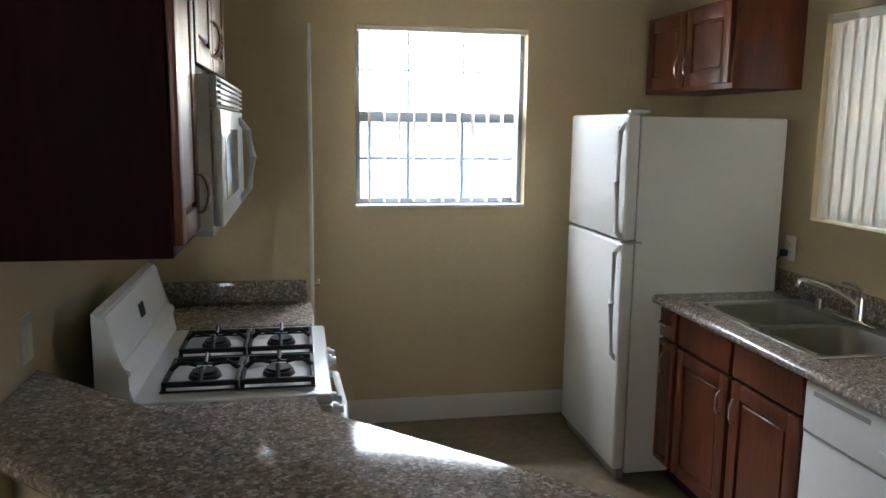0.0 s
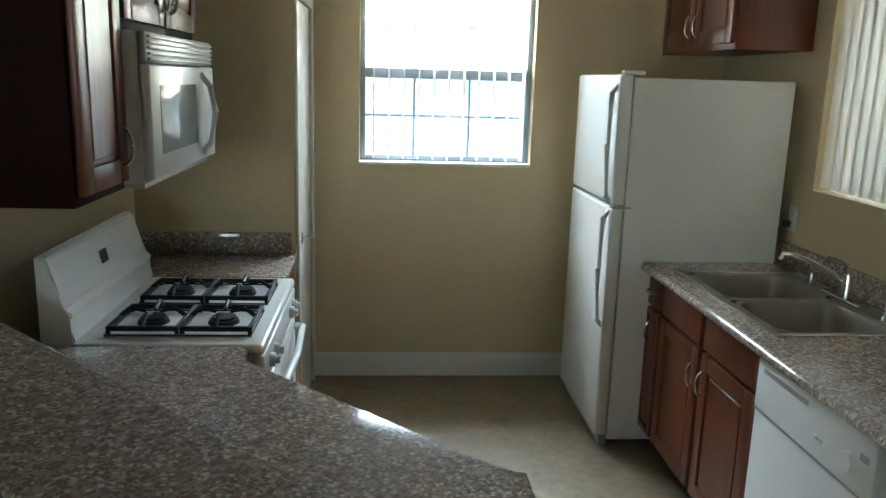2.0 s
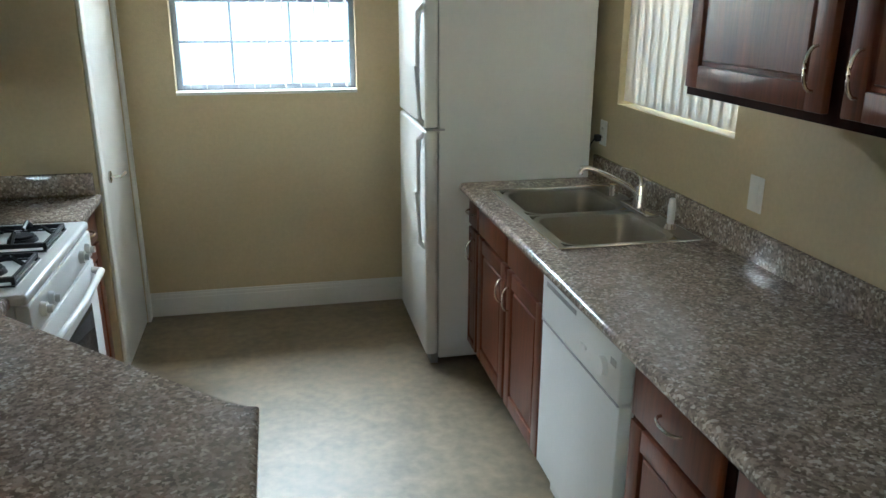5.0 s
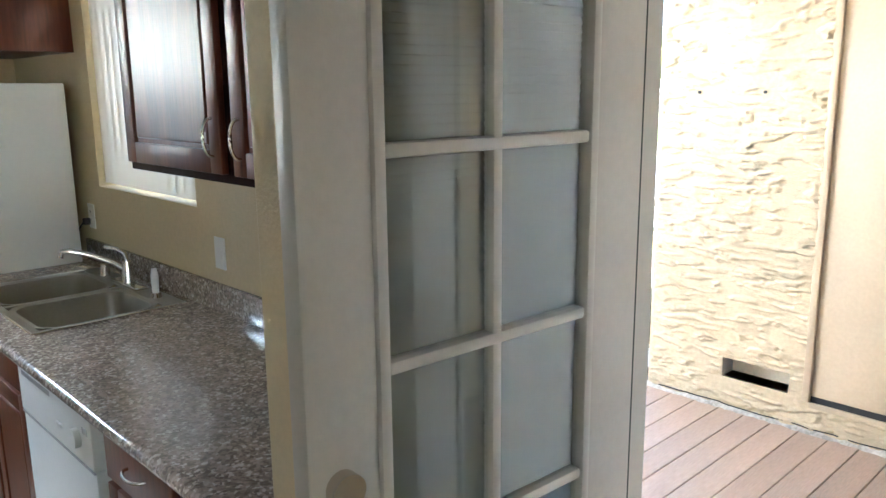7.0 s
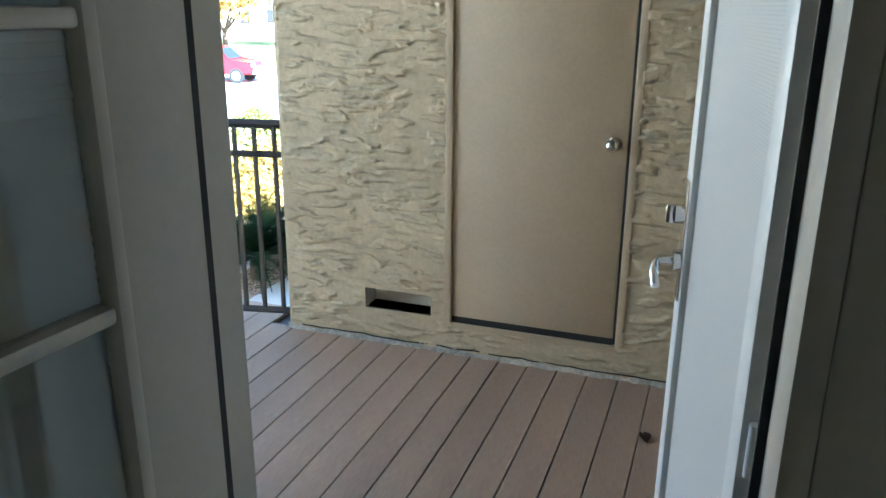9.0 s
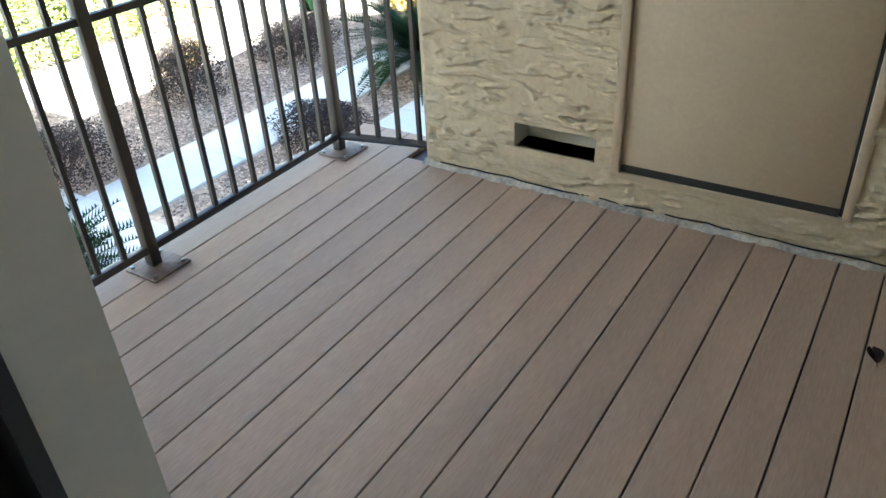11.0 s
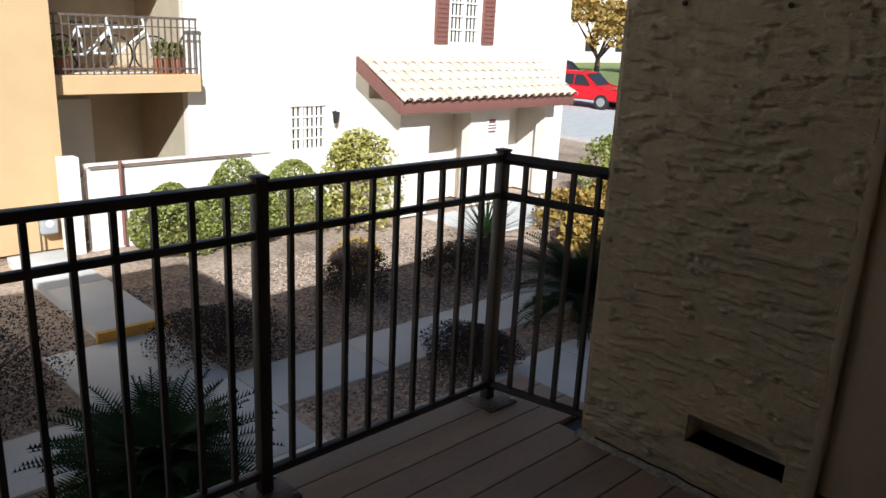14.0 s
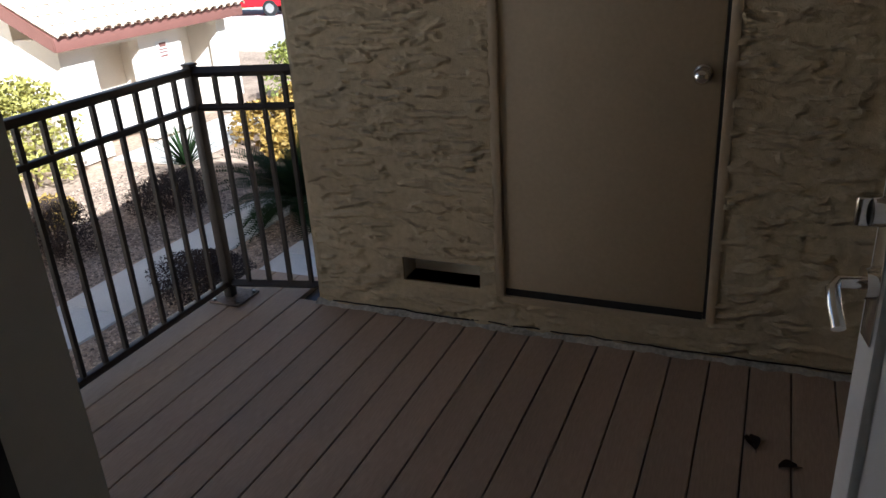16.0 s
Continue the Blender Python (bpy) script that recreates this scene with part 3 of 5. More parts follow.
# outlets and switches
def outlet(label, at, out, duplex):
    o = thing("wall_outlet" if duplex else "wall_switch", label, "outlet" if duplex else "switch", at=at)
    part("cover_plate", boxed(*sorted((0, 0.006 * out)), -0.036, 0.036, -0.058, 0.058, bevel=0.002), TRIM, o)
    if duplex:
        for z in (-0.021, 0.021):
            s = part("socket", boxed(*sorted((0.005 * out, 0.0085 * out)), -0.017, 0.017, z - 0.014, z + 0.014, bevel=0.0015), TRIM, o)
            for y in (-0.006, 0.006):
                part("slot", boxed(*sorted((0.0084 * out, 0.0089 * out)), y - 0.0012, y + 0.0012, z - 0.005, z + 0.006), BLACK, s)
    else:
        part("rocker", boxed(*sorted((0.005 * out, 0.009 * out)), -0.016, 0.016, -0.033, 0.033, bevel=0.001), TRIM, o)
    return o


outlet("white wall switch above the counter", (EAST, 2.76, 1.125), -1, False)
outlet("white duplex outlet above the counter", (EAST, 2.065, 1.14), -1, True)
outlet("white duplex outlet beside the refrigerator", (EAST, 3.985, 1.125), -1, True)
outlet("white wall switch beside the stove", (WEST, 2.66, 1.16), 1, False)
pc = thing("power_cord", "black refrigerator plug and cord in the wall outlet", "cord", at=(EAST - 0.009, 4.0, 1.10))
part("plug", boxed(-0.03, -0.0005, -0.014, 0.014, -0.016, 0.016, bevel=0.005), BLACK, pc)
part("cord", tube([(-0.028, 0, 0), (-0.05, 0.0, -0.03), (-0.055, 0.02, -0.09), (-0.05, 0.05, -0.16), (-0.04, 0.075, -0.19)], 0.004, 8), BLACK, pc)

# refrigerator
FX, FY0, FY1, FT = 2.715, 3.99, 4.73, 1.735
fr = thing("refrigerator", "white top-freezer refrigerator with two doors", "refrigerator")
part("cabinet_body", boxed(FX + 0.065, EAST - 0.06, FY0 + 0.004, FY1 - 0.004, 0.03, FT, bevel=0.008), FRIDGE_SKIN, fr)
part("base_grille", boxed(FX + 0.03, FX + 0.065, FY0 + 0.02, FY1 - 0.02, 0.0, 0.075), GREYPLASTIC, fr)
for nm, z0, z1 in (("freezer_door", 1.168, FT + 0.012), ("fridge_door", 0.055, 1.156)):
    d = part(nm, boxed(FX, FX + 0.06, FY0, FY1, z0, z1, bevel=0.014, seg=3), FRIDGE_SKIN, fr)
    zz = (1.18, 1.70) if nm == "freezer_door" else (0.60, 1.145)
    hp = [(FX + 0.004, FY0 + 0.032, zz[0]), (FX - 0.022, FY0 + 0.032, zz[0] + 0.03), (FX - 0.030, FY0 + 0.032, (zz[0] + zz[1]) / 2), (FX - 0.022, FY0 + 0.032, zz[1] - 0.03), (FX + 0.004, FY0 + 0.032, zz[1])]
    part("handle", tube(hp, 0.013, 10), ENAMEL, d, "white moulded handle")
    part("gasket", boxed(FX + 0.0605, FX + 0.0645, FY0 + 0.008, FY1 - 0.008, z0 + 0.012, z1 - 0.012), GREYPLASTIC, d)
part("badge", boxed(FX - 0.002, FX + 0.001, FY0 + 0.07, FY0 + 0.11, 1.655, 1.69), GREYPLASTIC, fr)
part("hinge", boxed(FX + 0.005, FX + 0.09, FY0 - 0.006, FY0 + 0.05, 1.1575, 1.1665), GREYPLASTIC, fr)
part("top_hinge_cover", boxed(FX + 0.02, FX + 0.12, FY0 + 0.03, FY0 + 0.07, FT + 0.0125, FT + 0.03, bevel=0.006), ENAMEL, fr)

# stove
VX0, VX1, VY0, VY1 = 0.70, 1.335, 2.85, 3.64
st = thing("gas_range", "white freestanding gas range with black grates", "stove")
part("body", boxed(VX0, VX1 - 0.03, VY0, VY1, 0.09, 0.88), ENAMEL, st)
for x in (VX0 + 0.05, VX1 - 0.09):
    for y in (VY0 + 0.04, VY1 - 0.04):
        part("foot", rod(bmesh.new(), (x, y, 0), (x, y, 0.0895), 0.015), BLACK, st)
bm = boxed(VX0, VX1 + 0.01, VY0 - 0.004, VY1 + 0.004, 0.8805, 0.914, bevel=0.012, seg=3)
part("cooktop", bm, ENAMEL, st)
bm = bmesh.new()
prof = [(VX0, 0.915), (0.80, 0.915), (0.783, 0.985), (0.80, 1.0), (0.77, 1.02), (0.735, 1.165), (0.712, 1.175), (VX0, 1.175)]
lo = [bm.verts.new((x, VY0, z)) for x, z in prof]
hi = [bm.verts.new((x, VY1, z)) for x, z in prof]
bm.faces.new(lo)
bm.faces.new(list(reversed(hi)))
for i in range(len(prof)):
    bm.faces.new((lo[i], hi[i], hi[(i + 1) % len(prof)], lo[(i + 1) % len(prof)]))
bmesh.ops.bevel(bm, geom=list(bm.edges), offset=0.006, segments=2, affect="EDGES")
bg = part("backguard", bm, ENAMEL, st)
clock = boxed(-0.001, 0.003, -0.028, 0.028, -0.022, 0.022)
ck = part("clock_display", clock, DARKGLASS, bg, "small dark clock display")
ck.location, ck.rotation_euler = (0.7555, (VY0 + VY1) / 2, 1.09), (0, radians(-11.7), 0)


def grate_pair(y0):
    """Cast-iron double grate over two burners set in pale wells."""
    g = part("burner_well", boxed(0.855, 1.30, y0, y0 + 0.27, 0.9143, 0.9165, bevel=0.001), ENAMEL, st)
    part("well_edge", tube([(0.86, y0 + 0.005, 0.917), (1.295, y0 + 0.005, 0.917), (1.295, y0 + 0.265, 0.917), (0.86, y0 + 0.265, 0.917), (0.86, y0 + 0.005, 0.917)], 0.005, 6), IRON, g)
    for k in range(2):
        cx, cy = 0.968 + 0.22 * k, y0 + 0.135
        part("drip_bowl", rod(bmesh.new(), (cx, cy, 0.9166), (cx, cy, 0.9186), 0.098, 24, 0.09), ENAMEL, g)
        part("burner", rod(rod(bmesh.new(), (cx, cy, 0.9187), (cx, cy, 0.932), 0.05, 20, 0.045), (cx, cy, 0.932), (cx, cy, 0.941), 0.038, 20), IRON, g)
        bm = bmesh.new()
        x0, x1, b0, b1 = cx - 0.108, cx + 0.108, y0 + 0.012, y0 + 0.258
        for ax0, ax1, ay0, ay1 in ((x0, x1, b0, b0 + 0.012), (x0, x1, b1 - 0.012, b1), (x0, x0 + 0.012, b0 + 0.012, b1 - 0.012), (x1 - 0.012, x1, b0 + 0.012, b1 - 0.012)):
            box(bm, ax0, ax1, ay0, ay1, 0.928, 0.944, bevel=0.002, seg=1)
        for ax, ay in ((x0, b0), (x1 - 0.012, b0), (x0, b1 - 0.012), (x1 - 0.012, b1 - 0.012)):
            box(bm, ax, ax + 0.012, ay, ay + 0.012, 0.9167, 0.93)
        for dx, dy in ((1, 0), (-1, 0), (0, 1), (0, -1)):
            edge = Vector((cx + dx * 0.102, cy + dy * 0.117, 0.94))
            top = Vector((cx + dx * 0.068, cy + dy * 0.075, 0.968))
            tip = Vector((cx + dx * 0.022, cy + dy * 0.022, 0.955))
            rod(bm, edge, top, 0.0075, 5)
            rod(bm, top, tip, 0.0075, 5, 0.006)
        part("grate", bm, IRON, g, "black cast-iron grate")


grate_pair(VY0 + 0.065)
grate_pair(VY0 + 0.405)
fp = part("front_panel", boxed(VX1 - 0.0295, VX1 + 0.012, VY0, VY1, 0.775, 0.879, bevel=0.01), ENAMEL, st)
for y in (2.95, 3.04, 3.45, 3.54):
    part("knob", rod(rod(bmesh.new(), (VX1 + 0.0125, y, 0.83), (VX1 + 0.03, y, 0.83), 0.024, 18, 0.021), (VX1 + 0.03, y, 0.83), (VX1 + 0.045, y, 0.83), 0.014, 12, 0.012), ENAMEL, fp)
od = part("oven_door", boxed(VX1 - 0.0295, VX1 + 0.012, VY0 + 0.006, VY1 - 0.006, 0.26, 0.768, bevel=0.008), ENAMEL, st)
part("oven_window", boxed(VX1 + 0.0125, VX1 + 0.015, VY0 + 0.13, VY1 - 0.13, 0.38, 0.63, bevel=0.001), DARKGLASS, od)
part("handle", tube([(VX1 + 0.01, VY0 + 0.05, 0.735), (VX1 + 0.05, VY0 + 0.07, 0.735), (VX1 + 0.062, (VY0 + VY1) / 2, 0.735), (VX1 + 0.05, VY1 - 0.07, 0.735), (VX1 + 0.01, VY1 - 0.05, 0.735)], 0.013, 10), ENAMEL, od, "white bowed oven handle")
part("bottom_drawer", boxed(VX1 - 0.0295, VX1 + 0.01, VY0 + 0.006, VY1 - 0.006, 0.095, 0.252, bevel=0.006), ENAMEL, st)

# microwave over the stove
MX, MZ0, MZ1 = 1.062, 1.395, 1.808
mw = thing("microwave", "white over-the-range microwave with bowed handle", "microwave")
part("body", boxed(WEST + 0.004, MX - 0.03, 2.820, 3.610, MZ0, MZ1, bevel=0.004), ENAMEL, mw)
part("grille", boxed(MX - 0.029, MX - 0.01, 2.820, 3.610, MZ1 - 0.085, MZ1 - 0.001, bevel=0.004), ENAMEL, mw)
for i in range(5):
    part("grille_slat", boxed(MX - 0.012, MX, 2.835, 3.595, MZ1 - 0.078 + 0.015 * i, MZ1 - 0.070 + 0.015 * i, bevel=0.002), ENAMEL, mw)
d = part("door", boxed(MX - 0.029, MX, 2.820, 3.455, MZ0 + 0.01, MZ1 - 0.088, bevel=0.008), ENAMEL, mw)
part("door_window", boxed(MX - 0.001, MX + 0.0015, 2.905, 3.325, MZ0 + 0.075, MZ1 - 0.145, bevel=0.0007), material("pale_mesh_glass", (0.42, 0.43, 0.42), 0.12, vary=0.03, bump=0), d, "pale screened glass")
part("handle", tube([(MX - 0.002, 3.410, MZ0 + 0.03), (MX + 0.03, 3.410, MZ0 + 0.07), (MX + 0.045, 3.410, (MZ0 + MZ1) / 2 - 0.03), (MX + 0.03, 3.410, MZ1 - 0.15), (MX - 0.002, 3.410, MZ1 - 0.11)], 0.011, 10), ENAMEL, d)
part("control_panel", boxed(MX - 0.029, MX - 0.002, 3.460, 3.610, MZ0 + 0.01, MZ1 - 0.088, bevel=0.005), ENAMEL, mw)
part("bottom_lip", boxed(MX - 0.10, MX - 0.031, 2.825, 3.605, MZ0 - 0.014, MZ0 - 0.0005), GREYPLASTIC, mw)

# counter beyond the stove
c = thing("base_cabinet", "cherry base cabinet between the range and the pantry", "cabinet")
part("body", boxed(WEST + 0.002, 1.255, 3.665, 4.088, 0.10, 0.872), CHERRY_SHADED, c)
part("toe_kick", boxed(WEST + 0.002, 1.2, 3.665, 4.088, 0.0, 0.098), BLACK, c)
slab_front(c, 1.255, 1, 3.70, 4.075, 0.72, 0.855)
panel_door(c, 1.255, 1, 3.70, 4.075, 0.115, 0.705, (3.73, 0.6))
ct = thing("countertop", "short speckled laminate countertop beside the range", "countertop")
part("worktop", boxed(WEST + 0.002, 1.31, 3.657, 4.088, 0.874, 0.914, bevel=0.012, seg=3), LAMINATE, ct)
part("backsplash", boxed(WEST + 0.002, 1.285, 4.070, 4.088, 0.9145, 1.008, bevel=0.004), LAMINATE, ct)

# peninsula: lower counter, half wall, raised bar
pn = thing("peninsula_cabinet", "peninsula base cabinet with a diagonal front", "cabinet")
part("body", prism([(WEST + 0.002, 2.84), (WEST + 0.002, 2.70), (1.74, 1.56), (1.94, 1.56), (1.94, 2.04), (1.90, 2.045), (1.25, 2.68), (1.25, 2.84)], 0.10, 0.872), CHERRY_SHADED, pn, smooth=False)
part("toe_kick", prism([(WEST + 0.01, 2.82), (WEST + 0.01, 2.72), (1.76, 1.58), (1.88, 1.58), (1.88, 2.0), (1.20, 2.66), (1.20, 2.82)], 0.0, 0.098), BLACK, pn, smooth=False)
ct = thing("countertop", "speckled laminate peninsula countertop with a diagonal edge", "countertop")
part("worktop", prism([(WEST + 0.002, 2.843), (WEST + 0.002, 2.70), (1.72, 1.58), (2.0, 1.58), (2.0, 2.08), (1.935, 2.083), (1.30, 2.712), (1.30, 2.843)], 0.874, 0.914, bevel=0.012), LAMINATE, ct)
structure("wall_half", prism([(WEST, 2.66), (WEST, 2.52), (1.60, 1.52), (1.60, 1.42), (1.93, 1.42), (1.93, 1.545), (1.715, 1.545)], 0.0, 1.03), PAINT, "beige half wall under the raised bar", "wall")
bt = thing("bar_top", "speckled laminate raised bar top on the half wall", "bar top")
outline = [(WEST + 0.002, 2.72), (WEST + 0.002, 2.27), (1.42, 1.45), (1.50, 1.38)] + arc((1.90, 1.40), 0.07, -90, 0, 5) + arc((1.89, 1.47), 0.08, 0, 90, 5) + [(1.76, 1.56)]
part("slab", prism(outline, 1.03, 1.07, bevel=0.014), LAMINATE, bt)

# pantry door
pd = tagged(thing("door_1", "white flat pantry door, closed, with a metal lever", "door"), kind="structure")
bm = bmesh.new()
for a in ((1.3025, 1.317, 4.105, 4.17, 0, 2.105), (1.3025, 1.317, 4.82, 4.885, 0, 2.105), (1.3025, 1.317, 4.17, 4.82, 2.04, 2.105)):
    box(bm, *a, bevel=0.004)
part("casing", bm, TRIM, pd)
part("door_leaf", boxed(1.262, 1.298, 4.174, 4.816, 0.01, 2.036, bevel=0.002), TRIM, pd)
part("door_handle", tube([(1.298, 4.33, 0.935), (1.345, 4.33, 0.935), (1.35, 4.37, 0.935), (1.35, 4.44, 0.933)], 0.008, 10), NICKEL, pd)
part("rose", rod(bmesh.new(), (1.2985, 4.33, 0.935), (1.306, 4.33, 0.935), 0.028, 18), NICKEL, pd)

# ---- balcony doorway ----
dj = tagged(thing("door_frame", "cream balcony door frame with dark weatherstrip", "door frame"), kind="structure")
for nm, y0, y1 in (("jamb", DOOR_N - 0.04, DOOR_N), ("jamb", DOOR_S, DOOR_S + 0.035)):
    part(nm, boxed(3.555, 3.735, y0, y1, 0.0, DOOR_H, bevel=0.003), LEAF_DOOR, dj)
part("head_jamb", boxed(3.555, 3.735, DOOR_S + 0.035, DOOR_N - 0.035, DOOR_H - 0.035, DOOR_H, bevel=0.003), LEAF_DOOR, dj)
part("door_stop", boxed(3.636, 3.705, DOOR_N - 0.112, DOOR_N - 0.0405, 0, DOOR_H - 0.036), LEAF_DOOR, dj)
part("weatherstrip", boxed(3.621, 3.635, DOOR_N - 0.119, DOOR_N - 0.0405, 0, DOOR_H - 0.036), BLACK, dj, "black weatherstrip")
part("weatherstrip", boxed(3.70, 3.712, DOOR_S + 0.0355, DOOR_S + 0.047, 0, DOOR_H - 0.036), BLACK, dj, "black weatherstrip")
for nm, y0, y1 in (("brickmould", DOOR_N - 0.012, DOOR_N + 0.05), ("brickmould", DOOR_S - 0.05, DOOR_S + 0.012)):
    part(nm, boxed(3.738, 3.752, y0, y1, -0.03, DOOR_H + 0.04, bevel=0.006), LEAF_DOOR, dj)
part("threshold", boxed(3.575, 3.80, DOOR_S, DOOR_N, -0.028, 0.012, bevel=0.004), STEEL, dj)
for y0, y1 in ((DOOR_S - 0.065, DOOR_S + 0.004),):
    part("casing", boxed(3.552, 3.568, y0, y1, 0, DOOR_H + 0.065, bevel=0.004), LEAF_DOOR, dj)

# glazed leaf, folded back into the room
LEAF_W = 0.765
lf = tagged(thing("door_2", "cream ten-light glazed balcony door swung open into the room", "door", at=(3.59, 1.098, 0.0)), kind="structure")
lf.rotation_euler = (0, 0, radians(-3.5))


def leaf_box(u0, u1, z0, z1, v0=-0.022, v1=0.022, bevel=0.004):
    return boxed(-u1, -u0, v0, v1, z0, z1, bevel=bevel)


GU0, GU1, GZ0, GZ1 = 0.14, 0.64, 0.28, 1.92
part("hinge_stile", leaf_box(0.0, GU0, 0.012, 2.03), LEAF_DOOR, lf)
part("lock_stile", leaf_box(GU1, LEAF_W, 0.012, 2.03), LEAF_DOOR, lf)
part("bottom_rail", leaf_box(GU0, GU1, 0.012, GZ0), LEAF_DOOR, lf)
part("top_rail", leaf_box(GU0, GU1, GZ1, 2.03), LEAF_DOOR, lf)
for nm, a in (("bead", (GU0, GU0 + 0.022, GZ0, GZ1)), ("bead", (GU1 - 0.022, GU1, GZ0, GZ1)), ("bead", (GU0 + 0.022, GU1 - 0.022, GZ0, GZ0 + 0.022)), ("bead", (GU0 + 0.022, GU1 - 0.022, GZ1 - 0.022, GZ1))):
    part(nm, leaf_box(*a, v0=-0.03, v1=0.03, bevel=0.006), LEAF_DOOR, lf)
UM = (GU0 + GU1) / 2
part("muntin", leaf_box(UM - 0.011, UM + 0.011, GZ0 + 0.022, GZ1 - 0.022, -0.024, 0.024, 0.006), LEAF_DOOR, lf)
for k in range(1, 5):
    z = 1.28 + 0.328 * (k - 3)
    part("muntin", leaf_box(GU0 + 0.022, GU1 - 0.022, z - 0.011, z + 0.011, -0.026, 0.026, 0.006), LEAF_DOOR, lf)
for v in (-0.012, 0.012):
    p = part("pane", leaf_box(GU0, GU1, GZ0, GZ1, v - 0.0015, v + 0.0015, 0), GLASS, lf)
    p.visible_shadow = False
slat_me = mesh_of("blind_slat", boxed(-GU1 + 0.004, -GU0 - 0.004, -0.0005, 0.0005, -0.0095, 0.0095), MINIBLIND)
for i in range(int((GZ1 - GZ0) / 0.0145)):
    s = new("blind_slat", slat_me)
    s.parent = lf
    s.location = (0, 0.0, GZ0 + 0.008 + 0.0145 * i)
    s.rotation_euler = (radians(-16), 0, 0)
lv = part("lever_handle", tube([(-LEAF_W + 0.055, -0.022, 0.99), (-LEAF_W + 0.055, -0.06, 0.99), (-LEAF_W + 0.08, -0.068, 0.99), (-LEAF_W + 0.16, -0.066, 0.985)], 0.009, 10), NICKEL, lf)
part("deadbolt", rod(bmesh.new(), (-LEAF_W + 0.055, -0.022, 1.12), (-LEAF_W + 0.055, -0.045, 1.12), 0.028, 18), NICKEL, lf)
for z in (0.25, 1.0, 1.8):
    part("hinge", rod(bmesh.new(), (0.004, 0.028, z - 0.045), (0.004, 0.028, z + 0.045), 0.006, 10), NICKEL, lf)

# perforated outer door, swung out over the balcony
sd = tagged(thing("door_3", "white perforated metal security door swung open outward", "door", at=(3.79, 0.37, 0.0)), kind="structure")
sd.rotation_euler = (0, 0, radians(10))
SW = 0.74
part("lock_stile", boxed(SW - 0.07, SW, -0.016, 0.016, 0.015, 2.03, bevel=0.004), SCREEN_WHITE, sd)
part("hinge_stile", boxed(0.0, 0.06, -0.016, 0.016, 0.015, 2.03, bevel=0.004), SCREEN_WHITE, sd)
part("top_rail", boxed(0.06, SW - 0.07, -0.016, 0.016, 1.97, 2.03, bevel=0.004), SCREEN_WHITE, sd)
part("bottom_rail", boxed(0.06, SW - 0.07, -0.016, 0.016, 0.015, 0.09, bevel=0.004), SCREEN_WHITE, sd)
holes = bpy.data.materials.new("perforated_sheet")
holes.use_nodes = True
n, l = holes.node_tree.nodes, holes.node_tree.links
co, vo, rp, mx = n.new("ShaderNodeTexCoord"), n.new("ShaderNodeTexVoronoi"), n.new("ShaderNodeMath"), n.new("ShaderNodeMixShader")
tb = n.new("ShaderNodeBsdfTransparent")
vo.inputs["Scale"].default_value, vo.inputs["Randomness"].default_value = 165, 0.0
rp.operation, rp.inputs[1].default_value = "LESS_THAN", 0.30
l.new(co.outputs["Object"], vo.inputs["Vector"])
l.new(vo.outputs["Distance"], rp.inputs[0])
l.new(rp.outputs[0], mx.inputs[0])
n["Principled BSDF"].inputs["Base Color"].default_value = (0.54, 0.54, 0.55, 1)
n["Principled BSDF"].inputs["Roughness"].default_value = 0.4
l.new(n["Principled BSDF"].outputs[0], mx.inputs[1])
l.new(tb.outputs[0], mx.inputs[2])
l.new(mx.outputs[0], n["Material Output"].inputs[0])
part("perforated_sheet", boxed(0.06, SW - 0.07, -0.0008, 0.0008, 0.09, 1.97), holes, sd)
# added sheet, greyer than the door, so the holes read as shaded
part("hole_shade_sheet", boxed(0.062, SW - 0.072, -0.006, -0.005, 0.092, 1.968), GREYPLASTIC, sd, "grey sheet added behind the holes to darken them")
part("lock_plate", boxed(SW - 0.062, SW - 0.018, 0.0162, 0.020, 1.0, 1.27, bevel=0.0015), NICKEL, sd)
part("lever_handle", tube([(SW - 0.04, 0.018, 1.09), (SW - 0.04, 0.065, 1.09), (SW - 0.052, 0.074, 1.085), (SW - 0.08, 0.076, 1.07), (SW - 0.105, 0.074, 1.05)], 0.010, 10), CHROME, sd)
part("rose", rod(bmesh.new(), (SW - 0.04, 0.019, 1.09), (SW - 0.04, 0.034, 1.09), 0.024, 18), CHROME, sd)
part("deadbolt_turn", rod(box(bmesh.new(), SW - 0.046, SW - 0.034, 0.038, 0.058, 1.175, 1.215, bevel=0.003), (SW - 0.04, 0.019, 1.195), (SW - 0.04, 0.04, 1.195), 0.021, 18), CHROME, sd)
for z in (0.3, 1.05, 1.8):
    part("hinge", rod(bmesh.new(), (-0.008, 0.0, z - 0.04), (-0.008, 0.0, z + 0.04), 0.008, 10), SCREEN_WHITE, sd)

# ---- balcony shell ----
DK, SFX, SFY = -0.03, 6.12, 2.53
BAL_S, BAL_N = -1.2, 3.06


